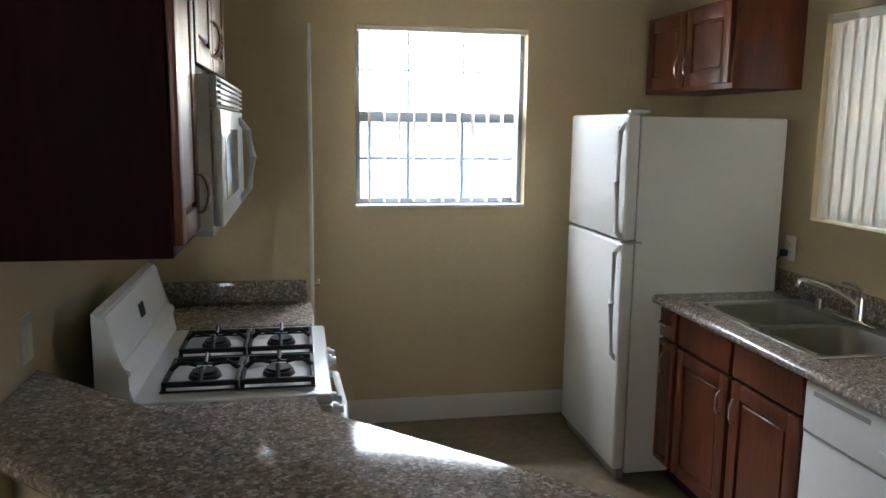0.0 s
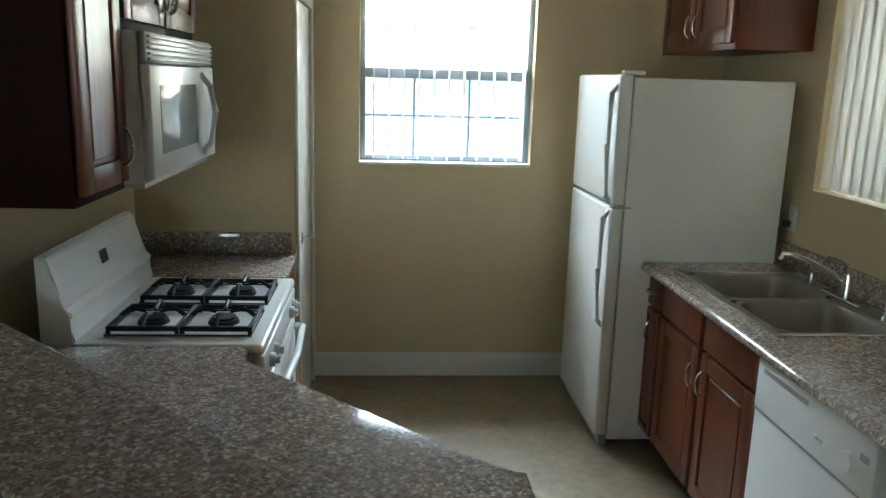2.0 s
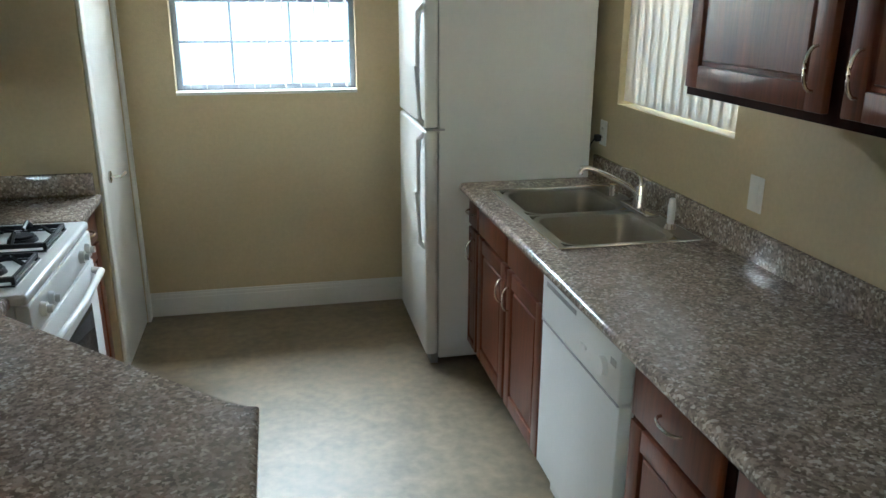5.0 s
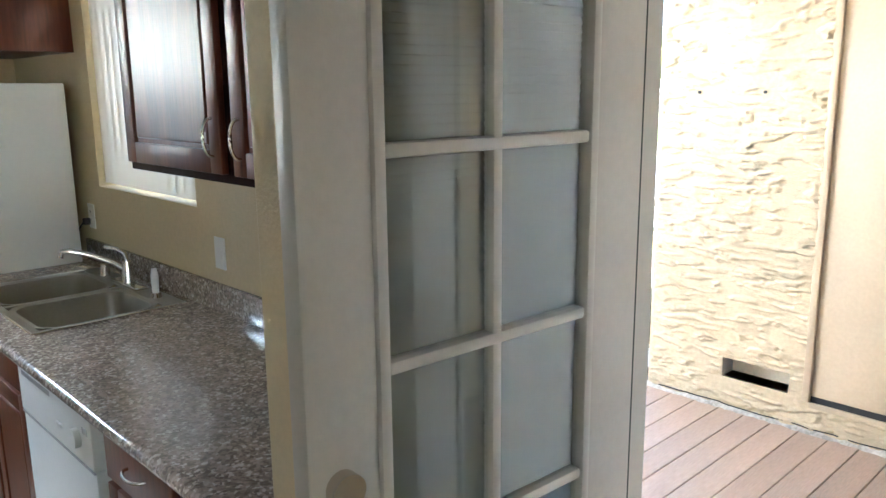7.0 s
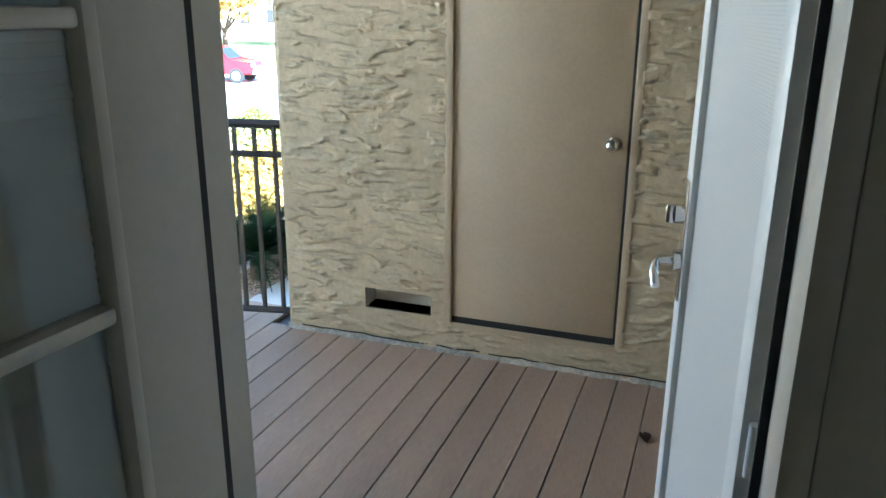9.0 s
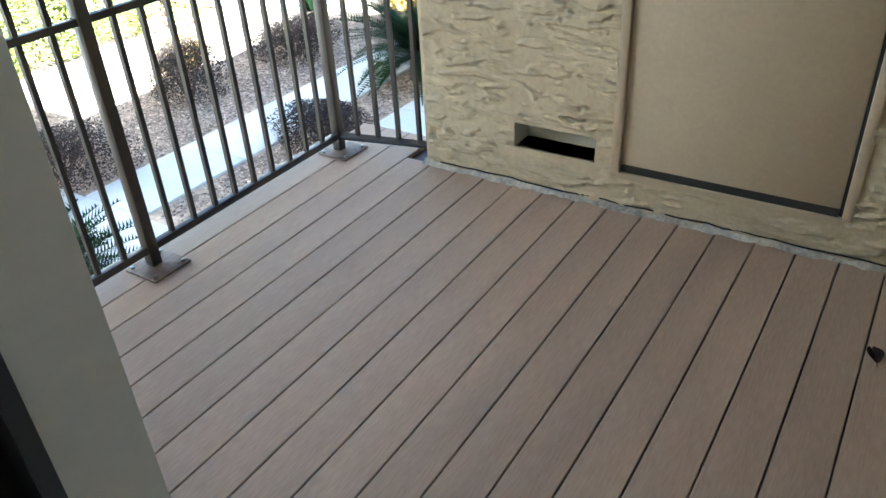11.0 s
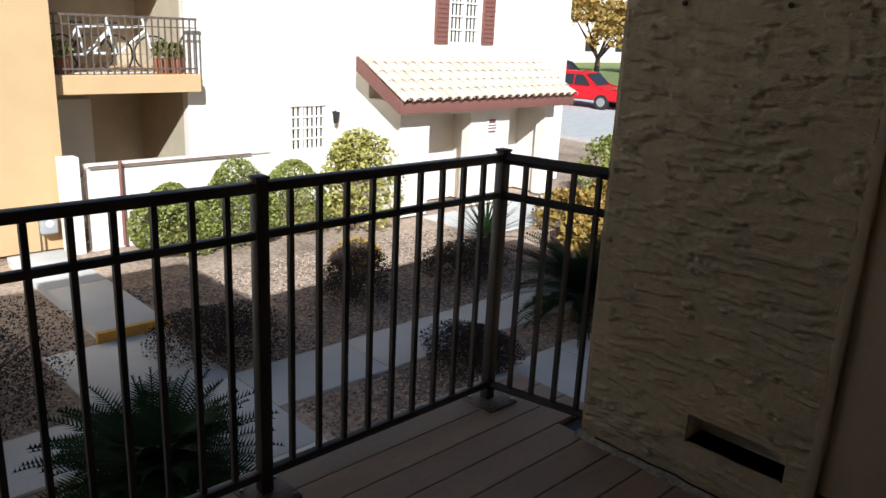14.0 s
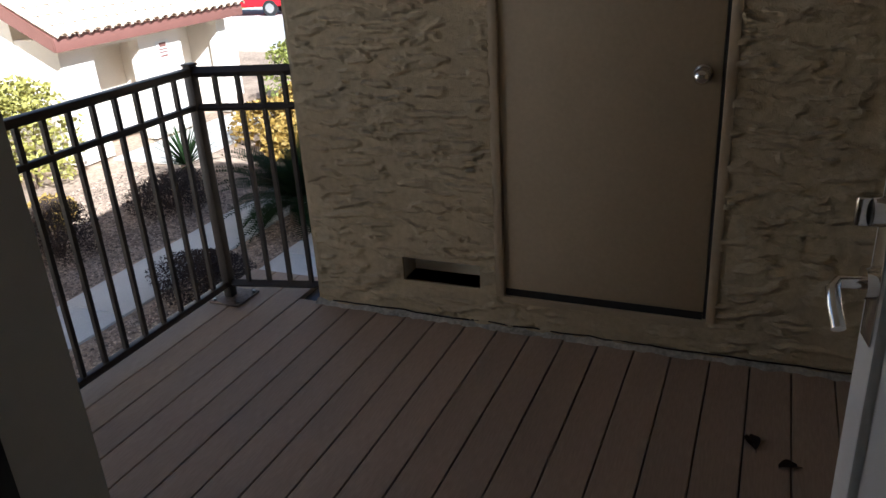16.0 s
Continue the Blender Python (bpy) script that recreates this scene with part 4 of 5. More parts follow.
def stucco_sheet(axis, at, out, a0, a1, z0, z1, holes, step=0.0075, depth=0.0098):
    """Trowelled stucco face with raised, roughly level ridges."""
    na, nz = max(2, int((a1 - a0) / step)), max(2, int((z1 - z0) / (step * 0.65)))
    av = sorted(set([round(a0 + (a1 - a0) * i / na, 4) for i in range(na + 1)] + [h for q in holes for h in q[:2]]))
    zv = sorted(set([round(z0 + (z1 - z0) * i / nz, 4) for i in range(nz + 1)] + [h for q in holes for h in q[2:]]))
    verts, faces, keep = [], [], {}
    for i, a in enumerate(av):
        for j, z in enumerate(zv):
            w = noise.noise(Vector((a * 2.5, z * 2.5, at)))
            r = noise.noise(Vector((a * 9 + 0.8 * w, z * 46 + 1.5 * w, at * 3)))
            r2 = noise.noise(Vector((a * 45, z * 75, at + 7)))
            gate = noise.noise(Vector((a * 7 + 30, z * 18, at + 3))) + 0.30 + 0.3 * w
            ridge = min(1.0, max(0.0, (r + 0.3 * r2 + 0.04) * 4.5)) * min(1.0, max(0.0, gate * 4))
            h = depth * (ridge + 0.18 * r2)
            if min([1] + [max(q[0] - a, a - q[1], q[2] - z, z - q[3]) for q in holes]) < 0.02:
                h *= 0.25
            keep[i, j] = len(verts)
            verts.append((at + out * h, a, z) if axis == "x" else (a, at + out * h, z))
    for i in range(len(av) - 1):
        for j in range(len(zv) - 1):
            ac, zc = (av[i] + av[i + 1]) / 2, (zv[j] + zv[j + 1]) / 2
            if not any(q[0] < ac < q[1] and q[2] < zc < q[3] for q in holes):
                faces.append((keep[i, j], keep[i + 1, j], keep[i + 1, j + 1], keep[i, j + 1]))
    me = bpy.data.meshes.new("stucco")
    me.from_pydata(verts, [], faces)
    me.materials.append(STUCCO)
    for p in me.polygons:
        p.use_smooth = True
    return me


VENT, SDOOR = (1.72, 2.08, 0.14, 0.25), (0.805, 1.62, 0.125, 2.14)
wall = structure("wall_storage", wall_with_holes("x", SFX + 0.004, 0.14, BAL_S, SFY, -0.30, 2.7, [VENT, SDOOR]), STUCCO, "tan stucco wall of the balcony storage closet", "wall")
sheet = new("stucco_face", stucco_sheet("x", SFX, -1, BAL_S, SFY - 0.02, -0.02, 2.55, [VENT, SDOOR]))
sheet.parent = wall
bm = bmesh.new()
for i in range(8):
    a = math.pi / 2 * i / 7
    for z in (-0.30, 2.7):
        bm.verts.new((SFX + 0.02 - 0.02 * math.cos(a), SFY - 0.02 + 0.02 * math.sin(a), z))
bm.verts.ensure_lookup_table()
for i in range(7):
    bm.faces.new([bm.verts[k] for k in (2 * i, 2 * i + 2, 2 * i + 3, 2 * i + 1)])
part("rounded_corner", bm, STUCCO, wall)
structure("wall_storage_side", boxed(SFX + 0.02, 7.8, SFY - 0.12, SFY, -2.4, 2.7), STUCCO, "tan stucco side wall", "wall")
structure("wall_storage_back", boxed(6.9, 7.0, BAL_S, SFY - 0.12, -0.3, 2.7), STUCCO, "tan stucco wall", "wall")
vent = thing("wall_vent", "recessed rectangular scupper vent low in the stucco", "vent")
bm = bmesh.new()
for a in ((6.135, 6.25, 1.72, 2.08, 0.128, 0.14), (6.135, 6.25, 1.72, 2.08, 0.25, 0.262), (6.135, 6.25, 1.708, 1.72, 0.128, 0.262), (6.135, 6.25, 2.08, 2.092, 0.128, 0.262), (6.25, 6.26, 1.708, 2.092, 0.128, 0.262)):
    box(bm, *a)
part("duct", bm, STUCCO_PALE, vent, smooth=False)
sdo = tagged(thing("door_4", "flat tan storage closet door with a round metal knob", "door"), kind="structure")
part("door_leaf", boxed(6.128, 6.168, 0.825, 1.612, 0.158, 2.12, bevel=0.003), TANDOOR, sdo)
bm = bmesh.new()
for a in ((6.112, 6.22, 1.613, 1.65, 0.125, 2.14), (6.112, 6.22, 0.775, 0.812, 0.125, 2.14), (6.112, 6.22, 0.775, 1.65, 2.14, 2.18)):
    box(bm, *a, bevel=0.005)
part("frame", bm, TANDOOR, sdo)
k = part("knob", rod(rod(bmesh.new(), (6.127, 0.885, 1.06), (6.118, 0.885, 1.06), 0.032, 20), (6.118, 0.885, 1.06), (6.09, 0.885, 1.06), 0.012, 12), CHROME, sdo)
bm = bmesh.new()
bmesh.ops.create_uvsphere(bm, u_segments=18, v_segments=10, radius=0.028, matrix=Matrix.Translation((6.07, 0.885, 1.06)))
part("knob_grip", bm, CHROME, k)
for z in (0.35, 1.1, 1.85):
    part("hinge", rod(bmesh.new(), (6.122, 1.615, z - 0.05), (6.122, 1.615, z + 0.05), 0.007, 10), TANDOOR, sdo)
# black strips fill the open gaps round the leaf to draw their shade
part("bottom_gap_shade", boxed(6.130, 6.150, 0.826, 1.611, 0.1245, 0.1575), BLACK, sdo, "black strip standing in for the shade in the door gap")
part("side_gap_shade", boxed(6.130, 6.150, 0.8125, 0.8245, 0.13, 2.12), BLACK, sdo, "black strip standing in for the shade in the door gap")
part("sill", boxed(6.115, 6.20, 0.812, 1.613, 0.10, 0.124), TANDOOR, sdo)
structure("storage_dark", boxed(6.80, 6.82, 0.6, 2.4, -0.2, 2.3), TANDOOR, "closet back panel", "wall")
structure("wall_balcony_south", boxed(3.72, SFX + 0.14, BAL_S - 0.12, BAL_S, -0.3, 2.7), STUCCO, "tan stucco end wall of the balcony", "wall")
ext = structure("wall_exterior", wall_with_holes("x", 3.722, 0.016, -3.6, 5.06, -2.4, 2.7, [(DOOR_S, DOOR_N, -0.03, DOOR_H), (2.92, 3.86, 1.275, 2.19)]), STUCCO, "tan stucco outer wall round the balcony door", "wall")
structure("wall_lower_north", boxed(-8, 3.74, 5.06, 5.10, -2.4, -0.1), STUCCO, "tan stucco lower wall", "wall")
structure("balcony_ceiling", boxed(3.74, 7.8, BAL_S - 0.12, 3.35, 2.55, 2.66), STUCCO_PALE, "pale soffit over the balcony", "ceiling")
structure("roof", prism([(-8, -9), (9.5, -9), (9.5, 3.4), (3.9, 3.4), (3.9, 5.5), (-8, 5.5)], 2.72, 3.15), TILE, "tiled roof edge of the apartment block", "roof")
structure("wall_block_east", boxed(7.8, 9.2, -8, 2.4, -2.4, 2.7), STUCCO, "tan stucco wall of the neighbouring flat", "wall")
structure("wall_lower_balcony", boxed(3.74, 7.8, 2.9, 2.98, -2.4, -0.30), STUCCO, "tan stucco beam under the balcony", "wall")

deck = structure("balcony_deck", boxed(3.74, 6.40, BAL_S, BAL_N, -0.22, DK - 0.026), RAILPAINT, "dark framing under the brown composite deck", "deck")
board_me = mesh_of("board", boxed(0, SFX - 3.742 + 0.002, 0.0025, 0.1410, -0.0255, 0.0, bevel=0.003), BOARD)
y = 2.072 - 0.1434 * 22
while y < BAL_N - 0.10:
    b = new("board", board_me)
    b.parent, b.location = deck, (3.741, y, DK)
    if y > SFY:
        b.scale = (1.10, 1, 1)
    y += 0.1434
ck = thing("caulk_line", "grey cracked caulk line between deck and stucco", "caulk")
bm = bmesh.new()
random.seed(4)
yy = BAL_S + 0.02
prev = None
while yy < SFY + 0.03:
    wd, hh = 0.028 + random.uniform(-0.008, 0.012), 0.012 + random.uniform(-0.005, 0.006)
    ring = [bm.verts.new(v) for v in ((SFX - wd, yy, DK + 0.0005), (SFX - wd * 0.6, yy, DK + hh * 0.6), (SFX + 0.002, yy, DK + hh * 1.4), (SFX + 0.002, yy, DK + 0.0005))]
    if prev:
        for i in range(4):
            bm.faces.new((prev[i], prev[(i + 1) % 4], ring[(i + 1) % 4], ring[i]))
    prev = ring
    yy += 0.03
part("bead", bm, CAULK, ck)
ckk = tube([(SFX - 0.004 - random.uniform(0, 0.008), BAL_S + 0.05 + 0.06 * i, DK + 0.021 + random.uniform(-0.003, 0.004)) for i in range(61)], 0.0035, 5)
part("crack", ckk, BLACK, ck)

# railing
RX, RY = 6.04, 2.98
rl = thing("balcony_railing", "dark bronze metal balcony railing with square pickets", "railing")


def post(x):
    p = part("post", boxed(x - 0.022, x + 0.022, RY - 0.022, RY + 0.022, DK + 0.01, 1.075, bevel=0.003), RAILPAINT, rl)
    part("base_plate", boxed(x - 0.085, x + 0.085, RY - 0.105, RY + 0.065, DK + 0.0005, DK + 0.0095, bevel=0.002), PLATE, p, "weathered steel base plate")
    for dx in (-0.066, 0.066):
        for dy in (-0.086, 0.046):
            part("bolt", rod(bmesh.new(), (x + dx, RY + dy, DK + 0.0095), (x + dx, RY + dy, DK + 0.018), 0.008, 6), STEEL, p)
    part("post_cap", boxed(x - 0.026, x + 0.026, RY - 0.026, RY + 0.026, 1.0755, 1.087, bevel=0.004), RAILPAINT, p)


for x in (RX, 4.92, 3.80):
    post(x)
for x0, x1 in ((4.942, RX - 0.022), (3.822, 4.898)):
    part("top_rail", boxed(x0, x1, RY - 0.022, RY + 0.022, 1.035, 1.068, bevel=0.004), RAILPAINT, rl)
    part("mid_rail", boxed(x0, x1, RY - 0.014, RY + 0.014, 0.885, 0.91, bevel=0.003), RAILPAINT, rl)
    part("bottom_rail", boxed(x0, x1, RY - 0.016, RY + 0.016, 0.035, 0.065, bevel=0.003), RAILPAINT, rl)
pick = mesh_of("picket", boxed(-0.009, 0.009, -0.009, 0.009, 0.06, 1.04), RAILPAINT)
for x0 in (4.92, 3.80):
    for i in range(9):
        o = new("picket", pick)
        o.parent, o.location = rl, (x0 + 0.112 * (i + 1), RY, 0)
A, B = Vector((RX, RY - 0.022, 0)), Vector((6.135, SFY + 0.002, 0))
for nm, z, r in (("top_rail", 1.05, 0.018), ("mid_rail", 0.897, 0.013), ("bottom_rail", 0.05, 0.015)):
    bm = rod(bmesh.new(), A + Vector((0, 0, z)), B + Vector((0, 0, z)), r * 1.3, 4)
    part(nm, bm, RAILPAINT, rl, smooth=False)
for i in range(4):
    q = A.lerp(B, (i + 0.85) / 4.2)
    o = new("picket", pick)
    o.parent, o.location = rl, (q.x, q.y, 0)

# ---- garden and ground ----
GZ = -2.3


def ground_z(x, y):
    return GZ + 0.22 * min(1.0, max(0.0, (math.hypot(x - 3.6, y) - 20) / 14))


bm = bmesh.new()
rad = [0.0, 3, 6, 9, 12, 15, 18, 20, 22, 25, 28, 32, 36, 42, 60, 120, 400, 1500]
rings = []
for r in rad:
    rings.append([bm.verts.new((3.6 + r * math.cos(2 * math.pi * k / 48), r * math.sin(2 * math.pi * k / 48), GZ + 0.22 * min(1.0, max(0.0, (r - 20) / 14)))) for k in range(48)] if r else [bm.verts.new((3.6, 0, GZ))])
for a, b in zip(rings, rings[1:]):
    for k in range(48):
        if len(a) == 1:
            bm.faces.new((a[0], b[k], b[(k + 1) % 48]))
        else:
            bm.faces.new((a[k], b[k], b[(k + 1) % 48], a[(k + 1) % 48]))
structure("ground", bm, GRAVEL, "tan and brown desert gravel ground", "ground", True)


def slabs(name, x0, x1, y0, y1, z1, step, along, label):
    s = structure(name, boxed(x0 + 0.01, x1 - 0.01, y0 + 0.01, y1 - 0.01, GZ - 0.1, z1 - 0.02), CONCRETE, label, "pavement")
    k = max(1, round(((x1 - x0) if along == "x" else (y1 - y0)) / step))
    w = ((x1 - x0) if along == "x" else (y1 - y0)) / k
    for i in range(k):
        a = (x0 + w * i + 0.006, x0 + w * (i + 1) - 0.006, y0, y1) if along == "x" else (x0, x1, y0 + w * i + 0.006, y0 + w * (i + 1) - 0.006)
        part("slab", boxed(*a, z1 - 0.08, z1, bevel=0.006), CONCRETE, s)
    return s


slabs("pavement_main", 7.53, 30.0, 7.12, 8.07, GZ + 0.03, 1.5, "x", "pale concrete garden walk in slabs")
slabs("pavement_left", -6.0, 6.07, 7.12, 8.07, GZ + 0.03, 1.5, "x", "pale concrete garden walk in slabs")
slabs("pavement_cross", 6.08, 7.52, 4.6, 9.74, GZ + 0.032, 1.5, "y", "pale concrete cross walk in slabs")
slabs("pavement_landing", 6.75, 7.55, 9.83, 13.5, GZ + 0.15, 1.8, "y", "raised concrete landing")
structure("kerb", boxed(6.70, 7.60, 9.745, 9.825, GZ - 0.05, GZ + 0.155, bevel=0.012), YELLOW, "yellow painted step edge", "kerb")
slabs("pavement_pad", 9.6, 14.0, 4.3, 6.35, GZ + 0.028, 1.5, "x", "pale concrete pad")
structure("pavement_far", boxed(14.2, 26.0, 10.6, 12.3, GZ - 0.05, GZ + 0.035), CONCRETE, "sunlit concrete in front of the entry", "pavement")
bm = boxed(26, 60, 8, 34, GZ - 0.3, GZ + 0.24)
structure("road", bm, ASPHALT, "grey parking lot asphalt", "road")
structure("lawn", boxed(38, 90, 27.0, 60, GZ - 0.3, GZ + 0.62), LAWN, "green lawn slope behind the parking lot", "lawn")


def stones(count, seed):
    """Loose gravel: small faceted pebbles over the planted beds."""
    rng = random.Random(seed)
    verts, faces = [], []
    while len(verts) < count * 6:
        x, y = rng.uniform(3.9, 14.0), rng.uniform(4.3, 11.5)
        if 7.05 < y < 8.15 or (6.0 < x < 7.65 and y < 13.6) or (x > 9.5 and y < 6.42):
            continue
        r, h, a = rng.uniform(0.012, 0.034), rng.uniform(0.010, 0.026), rng.uniform(0, 1.57)
        b = len(verts)
        for k in range(4):
            q = r * rng.uniform(0.7, 1.3)
            verts.append((x + q * math.cos(a + k * 1.571), y + q * math.sin(a + k * 1.571), GZ + h * 0.4))
        verts += [(x + rng.uniform(-0.3, 0.3) * r, y, GZ + h), (x, y, GZ - 0.004)]
        for k in range(4):
            faces += [(b + k, b + (k + 1) % 4, b + 4), (b + (k + 1) % 4, b + k, b + 5)]
    me = bpy.data.meshes.new("gravel_stones")
    me.from_pydata(verts, [], faces)
    m = material("pebble", (0.36, 0.27, 0.20), 0.9, vary=0.5, scale=30, fine=90, bump=0.2)
    nn, ll = m.node_tree.nodes, m.node_tree.links
    geo, hs, mr = nn.new("ShaderNodeNewGeometry"), nn.new("ShaderNodeHueSaturation"), nn.new("ShaderNodeMapRange")
    src = nn["Principled BSDF"].inputs["Base Color"].links[0].from_socket
    mr.inputs["To Min"].default_value, mr.inputs["To Max"].default_value = 0.35, 1.5
    ll.new(geo.outputs["Random Per Island"], mr.inputs[0])
    ll.new(mr.outputs[0], hs.inputs["Value"])
    ll.new(src, hs.inputs["Color"])
    ll.new(hs.outputs[0], nn["Principled BSDF"].inputs["Base Color"])
    me.materials.append(m)
    return tagged(new("gravel_stones", me), "loose tan and brown gravel stones in the beds", "gravel", kind="stuff")


stones(26000, 12)


def leaf_clump(bm, centre, radii, count, size, rng, squash=1.0, fill=0.55):
    """Many small leaf blades spread through an uneven ellipsoid."""
    lobes = [(Vector((rng.gauss(0, 1), rng.gauss(0, 1), rng.gauss(0, 0.7))).normalized(), rng.uniform(0.12, 0.3)) for _ in range(9)]
    for _ in range(count):
        d = Vector((rng.gauss(0, 1), rng.gauss(0, 1), rng.gauss(0, 1))).normalized()
        if d.z < -0.55:
            d.z *= -1
        bulge = 1 + sum(s * max(0, d.dot(v)) ** 6 for v, s in lobes) - 0.12
        r = bulge * (fill + (1 - fill) * rng.random() ** 0.5)
        p = Vector(centre) + Vector((d.x * radii[0], d.y * radii[1], d.z * radii[2])) * r
        q = Euler((rng.uniform(-1.2, 1.2), rng.uniform(-1.2, 1.2), rng.uniform(0, 6.28))).to_matrix()
        s = size * rng.uniform(0.6, 1.4)
        v = [bm.verts.new(p + q @ Vector(c)) for c in ((-s * 0.4, 0, 0), (0, -s * 0.7, s * 0.1), (s * 0.4, 0, 0), (0, s * 0.7, s * 0.1))]
        bm.faces.new(v)


def bush(name, label, cat, x, y, r, h, mat, count, size, seed, group="", fill=0.6, stems=7):
    rng = random.Random(seed)
    b = thing(name, label, cat, group, at=(x, y, GZ))
    bm = bmesh.new()
    for i in range(stems):
        a = rng.uniform(0, 6.28)
        m = Vector((math.cos(a) * r * 0.3, math.sin(a) * r * 0.3, h * 0.4))
        rod(bm, (0.03 * math.cos(a), 0.03 * math.sin(a), -0.02), m, 0.018, 5, 0.01)
        rod(bm, m, (math.cos(a) * r * 0.65, math.sin(a) * r * 0.65, h * rng.uniform(0.6, 0.85)), 0.01, 5, 0.004)
    part("stem_tangle", bm, BARK, b)
    bm = bmesh.new()
    leaf_clump(bm, (0, 0, h * 0.38), (r, r, h * 0.62), count, size, rng, fill=fill)
    part("crown", bm, mat, b, smooth=False)
    return b


for i, (x, y) in enumerate(((9.05, 12.9), (10.25, 12.9), (11.45, 12.9))):
    bush("round_shrub", "clipped round green shrub in front of the patio wall", "shrub", x, y, 0.62 + 0.04 * i, 1.14 + 0.05 * i, GREENLEAF, 6500, 0.045, 10 + i, "clipped shrubs", 0.82)
bush("tall_shrub", "loose upright green and yellow shrub by the entry", "shrub", 12.42, 12.35, 0.68, 2.05, material("olive_leaf", (0.34, 0.31, 0.07), 0.6, vary=0.45, scale=6, bump=0), 2600, 0.08, 21, fill=0.3)
for i, (x, y, r, h) in enumerate(((7.72, 8.7, 0.75, 0.58), (10.15, 9.3, 0.52, 0.85), (9.87, 6.62, 0.55, 0.52), (12.2, 9.15, 0.7, 0.55), (5.0, 8.9, 1.2, 0.95), (4.2, 8.5, 0.9, 0.8))):
    bush("dry_shrub", "low dry reddish-brown shrub on the gravel", "shrub", x, y, r, h, DRYLEAF, 11000, 0.02, 30 + i, "dry shrubs", 0.3, 16)
bush("dry_shrub", "small yellow-tipped dry shrub on the gravel", "shrub", 11.1, 10.45, 0.42, 0.5, YELLOWLEAF, 900, 0.06, 41, "dry shrubs", 0.3)
for i, (x, y, r, h) in enumerate(((16.2, 10.0, 0.8, 0.9), (17.6, 10.0, 0.8, 0.9), (15.2, 8.9, 0.6, 0.6), (18.8, 11.0, 0.6, 1.7))):
    bush("yellow_shrub", "sunlit yellow-orange autumn shrub", "shrub", x, y, r, h, YELLOWLEAF if h < 1.5 else GREENLEAF, 1500, 0.08, 50 + i, "yellow shrubs", 0.4)


def fan_palm(x, y, r, count, seed, label, spike=False):
    """Sago-like rosette: arching fronds with two rows of narrow leaflets."""
    rng = random.Random(seed)
    b = thing("sago_palm", label, "palm", at=(x, y, GZ))
    part("trunk", rod(bmesh.new(), (0, 0, -0.02), (0, 0, 0.35), 0.14, 10, 0.10), BARK, b)
    bm = bmesh.new()
    for f in range(count):
        a, tilt, ln = rng.uniform(0, 6.28), rng.uniform(0.15, 1.35), r * rng.uniform(0.75, 1.1)
        out = Vector((math.cos(a), math.sin(a), 0))
        side = Vector((-math.sin(a), math.cos(a), 0))
        pts = []
        for k in range(11):
            u = k / 10
            ang = tilt - (0.25 if spike else 0.9) * u
            prevp = pts[-1] if pts else Vector((0, 0, 0.32))
            pts.append(prevp + (out * math.cos(ang) + Vector((0, 0, math.sin(ang)))) * ln / 10)
        for k in range(1, 11):
            u = k / 10
            if spike:
                w = 0.022 * (1.15 - u)
                bm.faces.new([bm.verts.new(p) for p in (pts[k - 1] - side * w, pts[k - 1] + side * w, pts[k] + side * w * 0.8, pts[k] - side * w * 0.8)])
                continue
            for half in (0, 0.33, 0.67):
                p = pts[k - 1].lerp(pts[k], half)
                d = (pts[k] - pts[k - 1]).normalized()
                lw2 = 0.19 * math.sin(math.pi * min(1, u * 0.85 + 0.12)) * r
                for s in (-1, 1):
                    tip = p + side * s * lw2 + d * lw2 * 0.5 + Vector((0, 0, 0.03))
                    bm.faces.new([bm.verts.new(q) for q in (p - d * 0.010, p + d * 0.011, tip)])
            bm.faces.new([bm.verts.new(q) for q in (pts[k - 1] - side * 0.006, pts[k - 1] + side * 0.006, pts[k] + side * 0.006, pts[k] - side * 0.006)])
    part("fronds", bm, DARKLEAF, b, smooth=False)


fan_palm(5.85, 6.15, 0.92, 170, 3, "dark green sago palm beside the walk")
fan_palm(12.1, 6.75, 1.1, 160, 4, "large dark green sago palm by the walk")
fan_palm(12.9, 6.2, 0.9, 60, 8, "dark green sago palm by the walk")
fan_palm(13.3, 9.7, 0.8, 110, 5, "spiky yucca on the gravel", True)

# ---- building across the garden ----
BY = 14.5
hb = thing("apartment_building", "two-storey pale stucco apartment building with recessed balcony", "building")
tmp = wall_with_holes("y", BY, 0.2, 8.35, 20.6, GZ, 0.27, [(8.35, 10.75, GZ, 0.12), (12.94, 13.84, -1.15, -0.25)])
part("wall", tmp, STUCCO_PALE, hb, smooth=False)
part("wall", wall_with_holes("y", BY, 0.2, 8.35, 20.6, 0.27, 3.3, [(8.35, 10.75, 0.45, 2.9)]), STUCCO_PALE, hb, smooth=False)
part("wing_wall", boxed(7.2, 8.30, 13.9, 14.1, GZ, 3.3), STUCCO_ORANGE, hb, smooth=False)
part("wing_wall", boxed(-12.0, 7.2, 14.0, 14.1, GZ, 3.3), STUCCO_PALE, hb, smooth=False)
part("east_wall", boxed(20.4, 20.6, BY + 0.2, 19.6, GZ, 3.3), STUCCO_PALE, hb, smooth=False)
part("wing_return", boxed(8.15, 8.35, 14.1, 17.0, GZ, 3.3), STUCCO_ORANGE, hb, smooth=False)
part("bay_wall", wall_with_holes("y", 13.42, 0.2, 14.1, 20.5, GZ, 3.3, [(16.3, 17.2, 1.12, 2.25)]), STUCCO_PALE, hb, smooth=False)
part("bay_side", boxed(14.1, 14.3, 13.62, BY, GZ, 3.3), STUCCO_PALE, hb, smooth=False)
